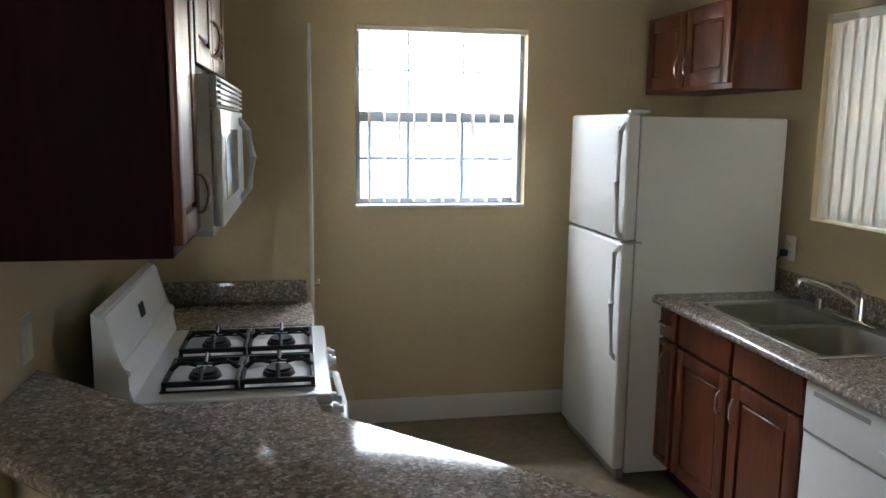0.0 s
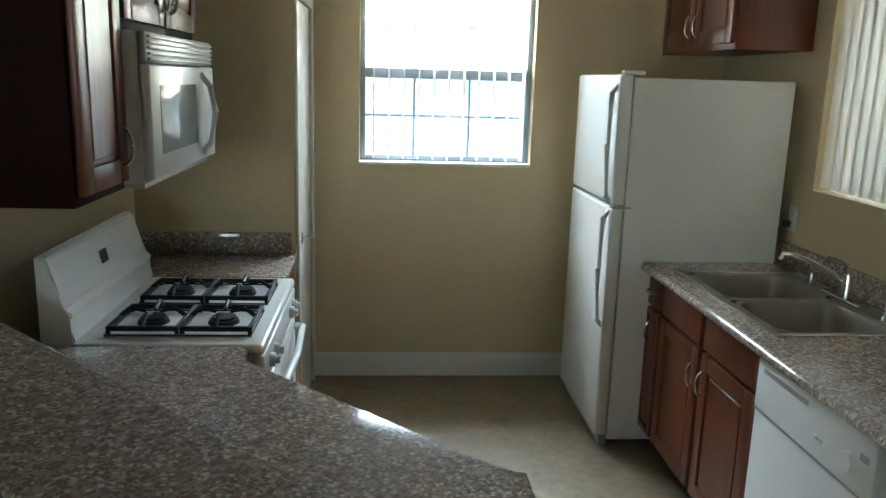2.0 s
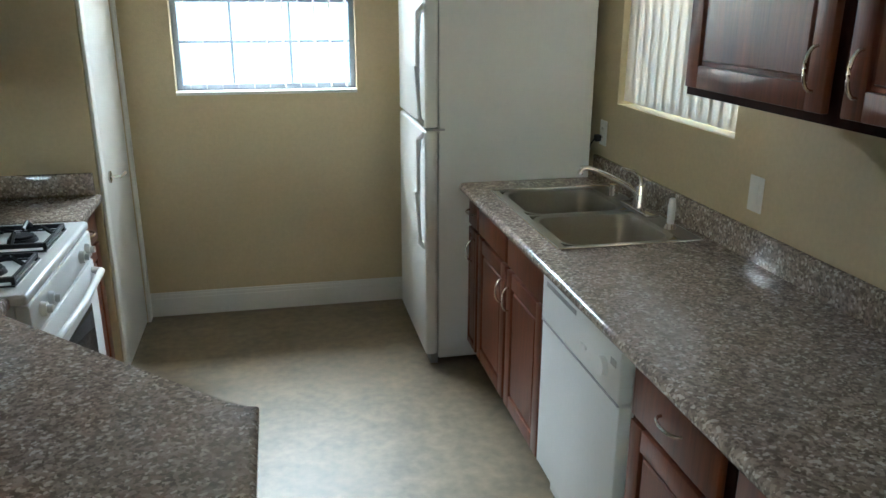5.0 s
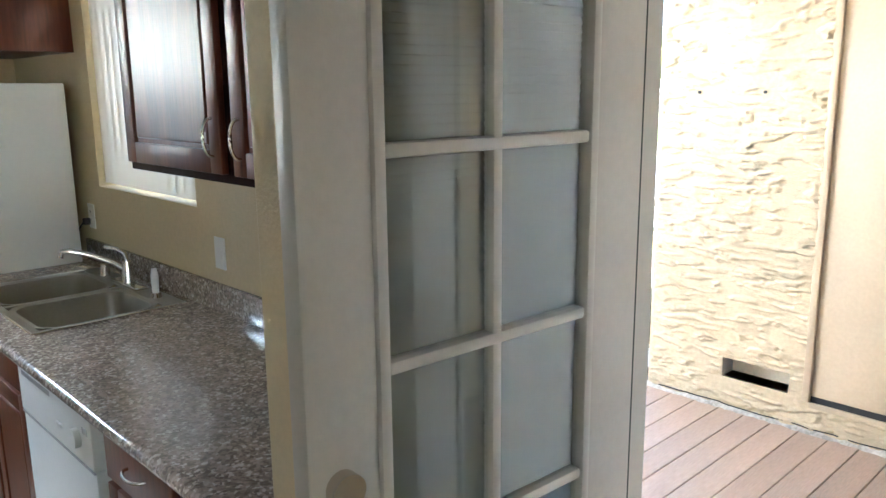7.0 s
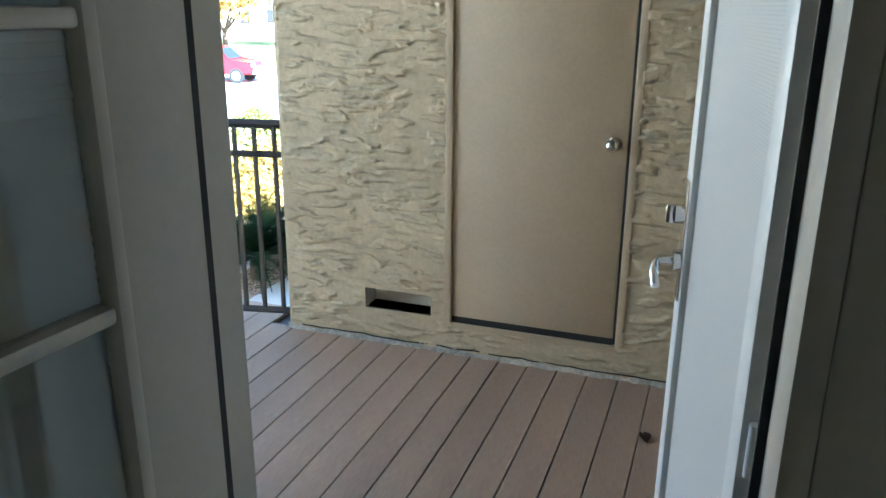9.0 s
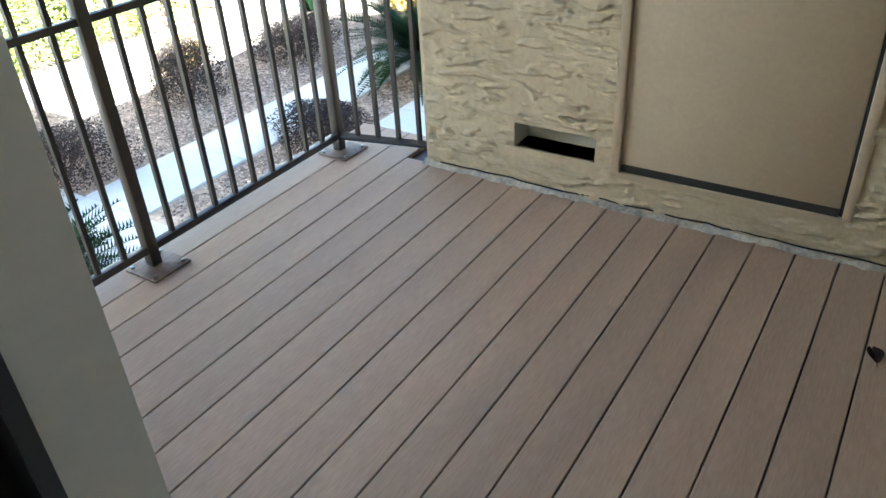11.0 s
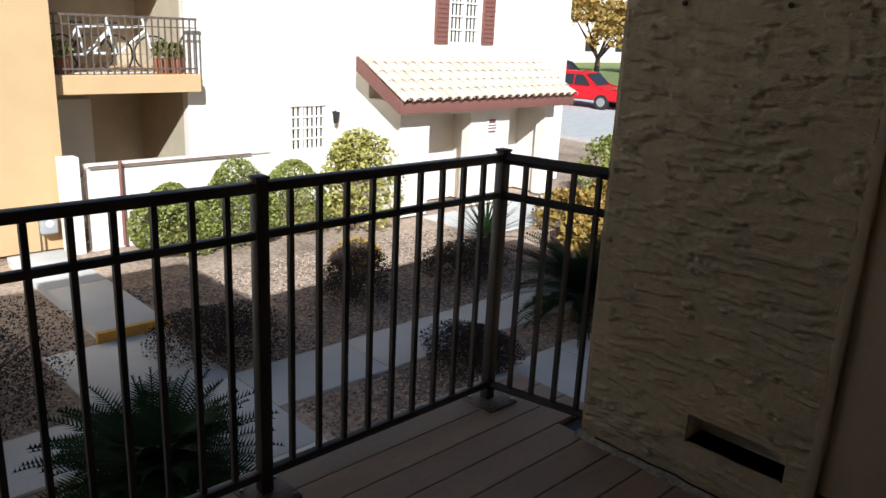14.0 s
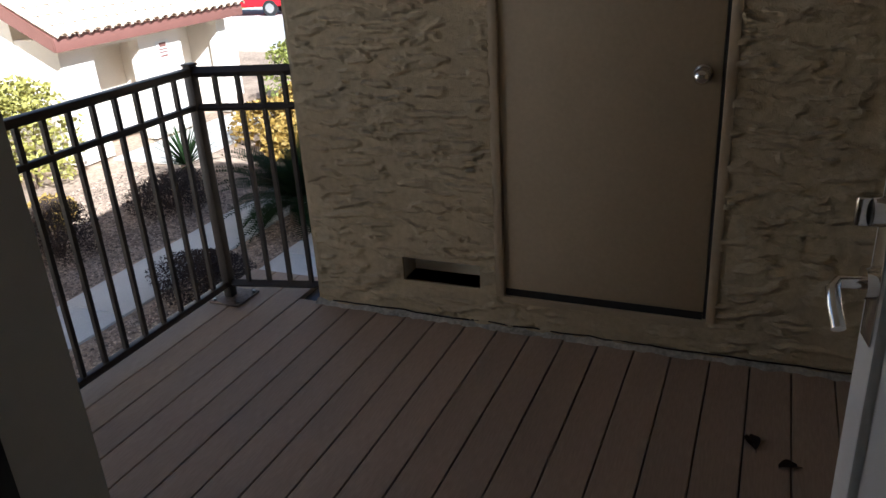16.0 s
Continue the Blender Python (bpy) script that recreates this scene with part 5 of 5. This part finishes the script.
# recess walls get the darker tan stucco: their shade is put into the colour
part("recess_back", boxed(8.35, 11.6, 16.6, 16.8, GZ, 3.3), STUCCO, hb, smooth=False)
part("recess_side", boxed(10.75, 10.9, BY + 0.2, 16.6, GZ, 3.3), STUCCO, hb, smooth=False)
part("balcony_slab", boxed(8.30, 10.85, 14.15, 16.6, 0.13, 0.44, bevel=0.01), STUCCO_ORANGE, hb, "ochre balcony fascia", smooth=False)
part("recess_door", boxed(8.9, 9.75, 16.55, 16.6, GZ, -0.2), TRIM, hb)
part("roof", boxed(-12, 20.9, 13.6, 20, 3.3, 3.6), TILE, hb, smooth=False)
part("back_wall", boxed(-12, 20.6, 19.6, 19.8, GZ, 3.3), STUCCO_PALE, hb, smooth=False)


def house_window(x0, x1, z0, z1, y, nx, nz):
    w = part("window", boxed(x0, x1, y + 0.06, y + 0.1, z0, z1), DARKGLASS, hb)
    bm = bmesh.new()
    for i in range(nx + 1):
        x = x0 + (x1 - x0) * i / nx
        box(bm, x - 0.018, x + 0.018, y + 0.02, y + 0.058, z0, z1)
    part("frame", bm, TRIM, w)
    bm = bmesh.new()
    for j in range(nz + 1):
        z = z0 + (z1 - z0) * j / nz
        box(bm, x0, x1, y + 0.025, y + 0.055, z - 0.018, z + 0.018)
    part("muntins", bm, TRIM, w)
    k = int((x1 - x0) / 0.11)
    for i in range(k):
        x = x0 + 0.05 + (x1 - x0 - 0.1) * i / max(1, k - 1)
        part("blind_slat", boxed(x - 0.035, x + 0.035, y + 0.0585, y + 0.0595, z0, z1), BLIND, w)


house_window(12.94, 13.84, -1.15, -0.25, BY, 3, 4)
house_window(16.3, 17.2, 1.12, 2.25, 13.42, 2, 4)
for x0, x1 in ((15.83, 16.22), (17.28, 17.67)):
    s = part("shutter", boxed(x0, x1, 13.38, 13.417, 1.1, 2.35, bevel=0.004), MAROON, hb, "maroon louvred shutter")
    for j in range(12):
        part("louvre", boxed(x0 + 0.05, x1 - 0.05, 13.365, 13.3795, 1.16 + 0.095 * j, 1.22 + 0.095 * j), MAROON, s)

br = thing("far_balcony_railing", "brown metal railing of the balcony across the garden", "railing")
part("top_rail", boxed(8.32, 10.83, 14.19, 14.23, 1.36, 1.40), PLATE, br)
part("bottom_rail", boxed(8.32, 10.83, 14.19, 14.23, 0.52, 0.55), PLATE, br)
part("mid_rail", boxed(8.32, 10.83, 14.195, 14.225, 1.22, 1.24), PLATE, br)
pk = mesh_of("picket", boxed(-0.011, 0.011, -0.011, 0.011, 0.441, 1.37), PLATE)
for i in range(23):
    o = new("picket", pk)
    o.parent, o.location = br, (8.34 + 2.47 * i / 22, 14.21, 0)


def bicycle(x, y, z, yaw):
    b = thing("bicycle", "white bicycle standing on the far balcony", "bicycle", "bicycles", at=(x, y, z))
    b.rotation_euler = (0, 0, radians(yaw))
    for wx in (-0.5, 0.5):
        w = part("wheel", tube([(wx + 0.32 * math.cos(a * math.pi / 12), 0, 0.34 + 0.32 * math.sin(a * math.pi / 12)) for a in range(25)], 0.018, 6), BLACK, b)
        bm = bmesh.new()
        for a in range(8):
            rod(bm, (wx, 0, 0.34), (wx + 0.31 * math.cos(a * math.pi / 4), 0, 0.34 + 0.31 * math.sin(a * math.pi / 4)), 0.004, 4)
        part("spokes", bm, CHROME, w)
    bm = bmesh.new()
    for p, q in (((-0.5, 0.34), (-0.08, 0.34)), ((-0.08, 0.34), (-0.2, 0.85)), ((-0.5, 0.34), (-0.18, 0.78)), ((-0.18, 0.78), (0.36, 0.82)), ((-0.08, 0.34), (0.37, 0.74)), ((0.34, 0.95), (0.5, 0.34))):
        rod(bm, (p[0], 0, p[1]), (q[0], 0, q[1]), 0.022, 8)
    part("frame", bm, ENAMEL, b)
    part("saddle", boxed(-0.32, -0.08, -0.06, 0.06, 0.84, 0.89, bevel=0.02), BLACK, b)
    part("handlebar", tube([(0.34, -0.28, 1.0), (0.36, -0.1, 0.96), (0.36, 0.1, 0.96), (0.34, 0.28, 1.0)], 0.014, 6), CHROME, b)
    return b


bk = bicycle(9.15, 14.75, 0.445, 12)
copy_thing(bk, pose(9.85, 15.05, 0.445, 0, 0, -14))
for i, x in enumerate((8.6, 10.3, 10.55)):
    pt = thing("flower_pot", "terracotta flower pot on the far balcony", "pot", "balcony pots", at=(x, 14.5, 0.442))
    part("pot", rod(bmesh.new(), (0, 0, 0), (0, 0, 0.3), 0.11, 14, 0.15), material("terracotta", (0.35, 0.13, 0.06), 0.8), pt)
    bm = bmesh.new()
    leaf_clump(bm, (0, 0, 0.42), (0.17, 0.17, 0.16), 160, 0.06, random.Random(70 + i))
    part("plant", bm, GREENLEAF, pt, smooth=False)

pw = structure("wall_patio", boxed(8.55, 11.9, 13.58, 13.73, GZ, -0.92), STUCCO_PALE, "low pale stucco patio wall", "wall")
part("cap", boxed(8.53, 11.92, 13.55, 13.76, -0.918, -0.87, bevel=0.01), STUCCO_PALE, pw)
structure("pier_patio", boxed(8.15, 8.42, 13.5, 13.76, GZ, -0.72, bevel=0.01), STUCCO_PALE, "pale stucco gate pier", "wall")
gt = thing("patio_gate", "dark metal patio gate beside the pier", "gate")
part("gate_frame", box(box(bmesh.new(), 8.425, 8.455, 13.6, 13.63, GZ + 0.05, -0.95), 8.515, 8.545, 13.6, 13.63, GZ + 0.05, -0.95), PLATE, gt)
for z in (GZ + 0.15, -1.05):
    part("rail", boxed(8.4555, 8.5145, 13.6, 13.63, z, z + 0.04), PLATE, gt)
dp = thing("downpipe", "thin dark pole with a crossbar in front of the patio wall", "pole", at=(9.05, 13.5, GZ))
part("pole", rod(bmesh.new(), (0, 0, 0), (0, 0, 1.42), 0.03, 8), MAROON, dp)
part("crossbar", rod(bmesh.new(), (-0.5, 0, 1.36), (2.4, 0, 1.36), 0.012, 6), MAROON, dp)

# tiled entry roof with two openings
en = thing("entry_building", "pale stucco entry block with clay tile lean-to roof", "building")
EY = 12.4
part("front_wall", wall_with_holes("y", EY, 0.25, 14.1, 18.85, GZ, 0.0, [(14.87, 16.06, GZ, -0.27), (17.29, 18.53, GZ, -0.22)]), STUCCO_PALE, en, smooth=False)
part("side_wall", boxed(14.1, 14.3, EY + 0.25, 13.4, GZ, 0.0), STUCCO_PALE, en, smooth=False)
part("side_wall", boxed(18.65, 18.85, EY + 0.25, 13.4, GZ, 0.0), STUCCO_PALE, en, smooth=False)
part("partition", boxed(16.5, 16.7, EY + 0.25, 13.34, GZ, 0.0), STUCCO_PALE, en, smooth=False)
part("back_panel", boxed(14.3, 18.65, 13.345, 13.41, GZ, 0.0), STUCCO_PALE, en, smooth=False)
EZ, TZ, E0, E1, EX0, EX1 = 0.06, 0.80, 12.0, 13.40, 13.75, 19.05
part("fascia", boxed(EX0, EX1, E0, E0 + 0.05, EZ - 0.22, EZ + 0.03, bevel=0.008), MAROON, en, "maroon painted fascia")
for x in (EX0, EX1 - 0.06):
    bm = bmesh.new()
    vs = [bm.verts.new((x + dx, *yz)) for dx in (0, 0.06) for yz in ((E0 + 0.051, EZ - 0.22), (E1, TZ - 0.26), (E1, TZ + 0.02), (E0 + 0.051, EZ + 0.02))]
    for f in ((0, 1, 2, 3), (7, 6, 5, 4), (0, 4, 5, 1), (1, 5, 6, 2), (2, 6, 7, 3), (3, 7, 4, 0)):
        bm.faces.new([vs[i] for i in f])
    part("rake_board", bm, MAROON, en, "maroon painted rake board", smooth=False)
bm = bmesh.new()
vs = [bm.verts.new(v) for v in ((EX0 + 0.06, E0 + 0.051, EZ - 0.06), (EX1 - 0.06, E0 + 0.051, EZ - 0.06), (EX1 - 0.06, E1, TZ - 0.10), (EX0 + 0.06, E1, TZ - 0.10), (EX0 + 0.06, E0 + 0.051, EZ + 0.0), (EX1 - 0.06, E0 + 0.051, EZ + 0.0), (EX1 - 0.06, E1, TZ - 0.04), (EX0 + 0.06, E1, TZ - 0.04))]
for f in ((3, 2, 1, 0), (4, 5, 6, 7), (0, 1, 5, 4), (1, 2, 6, 5), (2, 3, 7, 6), (3, 0, 4, 7)):
    bm.faces.new([vs[i] for i in f])
rf = part("roof_deck", bm, TILE, en, smooth=False)
slope = math.hypot(E1 - E0, TZ - EZ)
ang = math.atan2(TZ - EZ, E1 - E0)
rows, colsn = 5, 21
tl = slope / rows
bm = bmesh.new()
secs = []
for yv, zz, rr in ((-0.05, 0.02, 0.115), (tl + 0.02, 0.0, 0.095)):
    secs.append([[bm.verts.new((r * math.cos(math.pi * k / 8), yv, zz + r * 0.75 * math.sin(math.pi * k / 8))) for k in range(9)] for r in (rr, rr - 0.018)])
for k in range(8):
    bm.faces.new((secs[0][0][k], secs[0][0][k + 1], secs[1][0][k + 1], secs[1][0][k]))
    bm.faces.new((secs[0][1][k + 1], secs[0][1][k], secs[1][1][k], secs[1][1][k + 1]))
    bm.faces.new((secs[0][0][k + 1], secs[0][0][k], secs[0][1][k], secs[0][1][k + 1]))
tile_me = mesh_of("tile", bm, TILE, True)
for j in range(rows):
    for i in range(colsn):
        o = new("tile", tile_me)
        o.parent = rf
        o.location = (EX0 + 0.12 + (EX1 - EX0 - 0.24) * i / (colsn - 1), E0 - 0.04 + tl * j * math.cos(ang), EZ + 0.03 + tl * j * math.sin(ang))
        o.rotation_euler = (ang, 0, radians(random.uniform(-1.2, 1.2)))
sg = thing("wall_sign", "small white and red notice on the entry wall", "sign", at=(16.72, EY, -0.58))
part("board", boxed(-0.19, 0.19, -0.012, -0.002, -0.19, 0.19, bevel=0.002), TRIM, sg)
for k, (x0, x1, z0, z1) in enumerate(((-0.1, 0.1, 0.06, 0.15), (-0.13, 0.13, 0.0, 0.03), (-0.13, 0.13, -0.06, -0.03), (-0.11, 0.11, -0.14, -0.10))):
    part("text_bar", boxed(x0, x1, -0.0145, -0.0122, z0, z1), MAROON, sg)
lt = thing("wall_lantern", "dark wall lantern beside the entry roof", "lamp", at=(13.98, BY, -0.5))
part("bracket", rod(bmesh.new(), (0, -0.002, 0.1), (0, -0.14, 0.14), 0.015, 8), BLACK, lt)
part("lantern_body", rod(bmesh.new(), (0, -0.14, -0.12), (0, -0.14, 0.12), 0.05, 8, 0.08), BLACK, lt)

# ---- parked cars and distance ----
def suv(x, y, z, yaw, label):
    c = thing("car", label, "car", "parked cars", at=(x, y, z))
    c.rotation_euler = (0, 0, radians(yaw))
    bm = bmesh.new()
    prof = [(-2.25, 0.42), (2.2, 0.42), (2.28, 0.7), (2.2, 0.98), (1.05, 1.08), (0.45, 1.66), (-0.1, 1.74), (-1.9, 1.70), (-2.2, 1.1), (-2.3, 0.7)]
    wide = lambda zz: 0.90 if zz < 1.1 else 0.90 - (zz - 1.1) * 0.25
    a = [bm.verts.new((px, -wide(pz), pz)) for px, pz in prof]
    b = [bm.verts.new((px, wide(pz), pz)) for px, pz in prof]
    bm.faces.new(a)
    bm.faces.new(list(reversed(b)))
    for i in range(len(prof)):
        bm.faces.new((a[i], b[i], b[(i + 1) % len(prof)], a[(i + 1) % len(prof)]))
    bmesh.ops.bevel(bm, geom=list(bm.edges), offset=0.06, segments=2, affect="EDGES")
    part("body", bm, REDPAINT, c)
    for s in (-1, 1):
        for x0, x1, t0, t1 in ((-1.85, -1.0, -1.75, -1.0), (-0.92, -0.15, -0.92, -0.15), (-0.07, 0.75, -0.07, 0.35)):
            bm = bmesh.new()
            f = [bm.verts.new((px, s * (0.905 - max(0, pz - 1.1) * 0.25 + 0.004), pz)) for px, pz in ((x0, 1.12), (x1, 1.12), (t1, 1.58), (t0, 1.58))]
            g = [bm.verts.new(v.co - Vector((0, s * 0.03, 0))) for v in f]
            bm.faces.new(f)
            bm.faces.new(list(reversed(g)))
            for i in range(4):
                bm.faces.new((f[i], g[i], g[(i + 1) % 4], f[(i + 1) % 4]))
            part("side_window", bm, DARKGLASS, c, smooth=False)
        for wx in (-1.4, 1.4):
            w = part("wheel", rod(bmesh.new(), (wx, s * 0.72, 0.36), (wx, s * 0.93, 0.36), 0.36, 22), BLACK, c)
            part("rim", rod(bmesh.new(), (wx, s * 0.9305, 0.36), (wx, s * 0.945, 0.36), 0.22, 16), CHROME, w)
        part("headlight", boxed(2.15, 2.27, s * 0.72 - 0.13, s * 0.72 + 0.13, 0.78, 0.94, bevel=0.02), ENAMEL, c)
        part("roof_rack_bar", boxed(-1.6, 0.1, s * 0.6 - 0.02, s * 0.6 + 0.02, 1.76, 1.80), BLACK, c)
    bm = bmesh.new()
    f = [bm.verts.new(v) for v in ((1.03, -0.75, 1.115), (1.03, 0.75, 1.115), (0.52, 0.66, 1.62), (0.52, -0.66, 1.62))]
    g = [bm.verts.new(v.co + Vector((0.03, 0, 0.03))) for v in f]
    bm.faces.new(f)
    bm.faces.new(g)
    for i in range(4):
        bm.faces.new((f[i], g[i], g[(i + 1) % 4], f[(i + 1) % 4]))
    part("windscreen", bm, DARKGLASS, c, smooth=False)
    part("bumper", boxed(2.2, 2.36, -0.85, 0.85, 0.42, 0.62, bevel=0.04), GREYPLASTIC, c)
    return c


CZ = GZ + 0.242
CARX, CARY = 35.8, 24.4
s1 = suv(CARX, CARY, CZ, -78, "red sport utility vehicle parked in the lot")
copy_thing(s1, pose(CARX + 4.6, CARY + 5.2, CZ + 0.25, 0, 0, -70))


def tree(x, y, z, h, r, seed, mat):
    rng = random.Random(seed)
    t = thing("tree", "broad leafy tree behind the parking lot", "tree", "far trees", at=(x, y, z))
    bm = rod(bmesh.new(), (0, 0, -0.1), (0, 0, h * 0.4), 0.2, 8, 0.14)
    for i in range(6):
        a = i * 1.05
        rod(bm, (0, 0, h * 0.35), (math.cos(a) * r * 0.6, math.sin(a) * r * 0.6, h * rng.uniform(0.6, 0.85)), 0.1, 6, 0.03)
    part("trunk", bm, BARK, t)
    bm = bmesh.new()
    for i in range(7):
        a = rng.uniform(0, 6.28)
        leaf_clump(bm, (math.cos(a) * r * 0.5, math.sin(a) * r * 0.5, h * rng.uniform(0.55, 0.9)), (r * 0.55, r * 0.55, r * 0.4), 420, 0.22, rng, fill=0.4)
    part("crown", bm, mat, t, smooth=False)


for i, (x, y, h, r) in enumerate(((44, 29.5, 5.5, 2.6), (50, 24, 6, 3), (58, 34, 7, 3.4), (64, 22, 6.5, 3), (52, 42, 7, 3.5))):
    tree(x, y, CZ + 0.1, h, r, 90 + i, YELLOWLEAF if i == 0 else GREENLEAF)
fb = thing("distant_building", "distant pale apartment building behind the lot", "building")
part("wall", boxed(60, 110, 52, 62, GZ, 6), STUCCO_PALE, fb, smooth=False)
part("roof", boxed(59, 111, 51, 63, 6.0, 6.6), TILE, fb, smooth=False)
for i in range(8):
    for z in (-0.5, 2.6):
        part("window", boxed(62 + i * 5.6, 64 + i * 5.6, 51.93, 51.995, z, z + 1.5), DARKGLASS, fb)

# the far building group stands half a metre further west
for o in list(scene.objects):
    if o.parent is None and o.name.split(".")[0] in ("apartment_building", "far_balcony_railing", "bicycle", "flower_pot", "wall_patio", "pier_patio", "patio_gate", "downpipe", "entry_building", "wall_sign", "wall_lantern"):
        o.location += Vector((-0.5, 0, 0.05 if o.type == "EMPTY" and "bicycle" not in o.name and "pot" not in o.name and "patio" not in o.name else 0.0))

for y in (2.30, 1.95):
    scr = thing("wall_screw", "small dark screw head set in tan stucco", "screw", "stucco screws", at=(SFX - 0.004, y, 1.66))
    part("head", rod(bmesh.new(), (0.004, 0, 0), (-0.006, 0, 0), 0.008, 8), BLACK, scr)

# curled dead leaves on the deck
for x, y, r, yaw in ((5.62, 0.612, 0.035, 20), (5.525, 0.505, 0.028, 110)):
    dl = thing("dead_leaf", "small curled brown dead leaf on the deck", "leaf", "leaves on the deck", at=(x, y, DK + 0.001))
    dl.rotation_euler = (0, 0, radians(yaw))
    bm = bmesh.new()
    rows_l = []
    for k in range(7):
        u = k / 6
        w = r * math.sin(math.pi * (0.08 + 0.84 * u)) * 0.7
        rows_l.append([bm.verts.new((r * (2 * u - 1), q * w, 0.010 * abs(q) + 0.008 * math.sin(3 * u) ** 2)) for q in (-1, 0, 1)])
    for a, b in zip(rows_l, rows_l[1:]):
        for k in range(2):
            bm.faces.new((a[k], b[k], b[k + 1], a[k + 1]))
    bmesh.ops.solidify(bm, geom=list(bm.faces), thickness=0.001)
    part("blade", bm, DRYLEAF, dl)
    part("stalk", tube([(-r * 1.5, 0.004, 0.003), (-r * 0.9, 0, 0.004), (r * 0.8, 0, 0.006)], 0.0012, 5), BARK, dl)

# gas meters by the patio gate
for x in (7.45, 7.95):
    mt = thing("gas_meter", "grey gas meter on pipes against the ochre wall", "meter", "gas meters", at=(x, 13.75, GZ))
    part("riser", tube([(-0.12, 0, 0), (-0.12, 0, 0.62), (-0.08, 0, 0.68), (-0.06, 0, 0.66)], 0.02, 8), PLATE, mt)
    part("outlet_pipe", tube([(0.06, 0, 0.66), (0.08, 0, 0.7), (0.14, 0.0, 0.72), (0.14, 0.1, 0.72)], 0.02, 8), PLATE, mt)
    part("meter_body", boxed(-0.13, 0.13, -0.09, 0.09, 0.36, 0.655, bevel=0.04, seg=3), GREYPLASTIC, mt)
    part("dial_plate", rod(bmesh.new(), (0, -0.09, 0.54), (0, -0.105, 0.54), 0.06, 16), ENAMEL, mt)
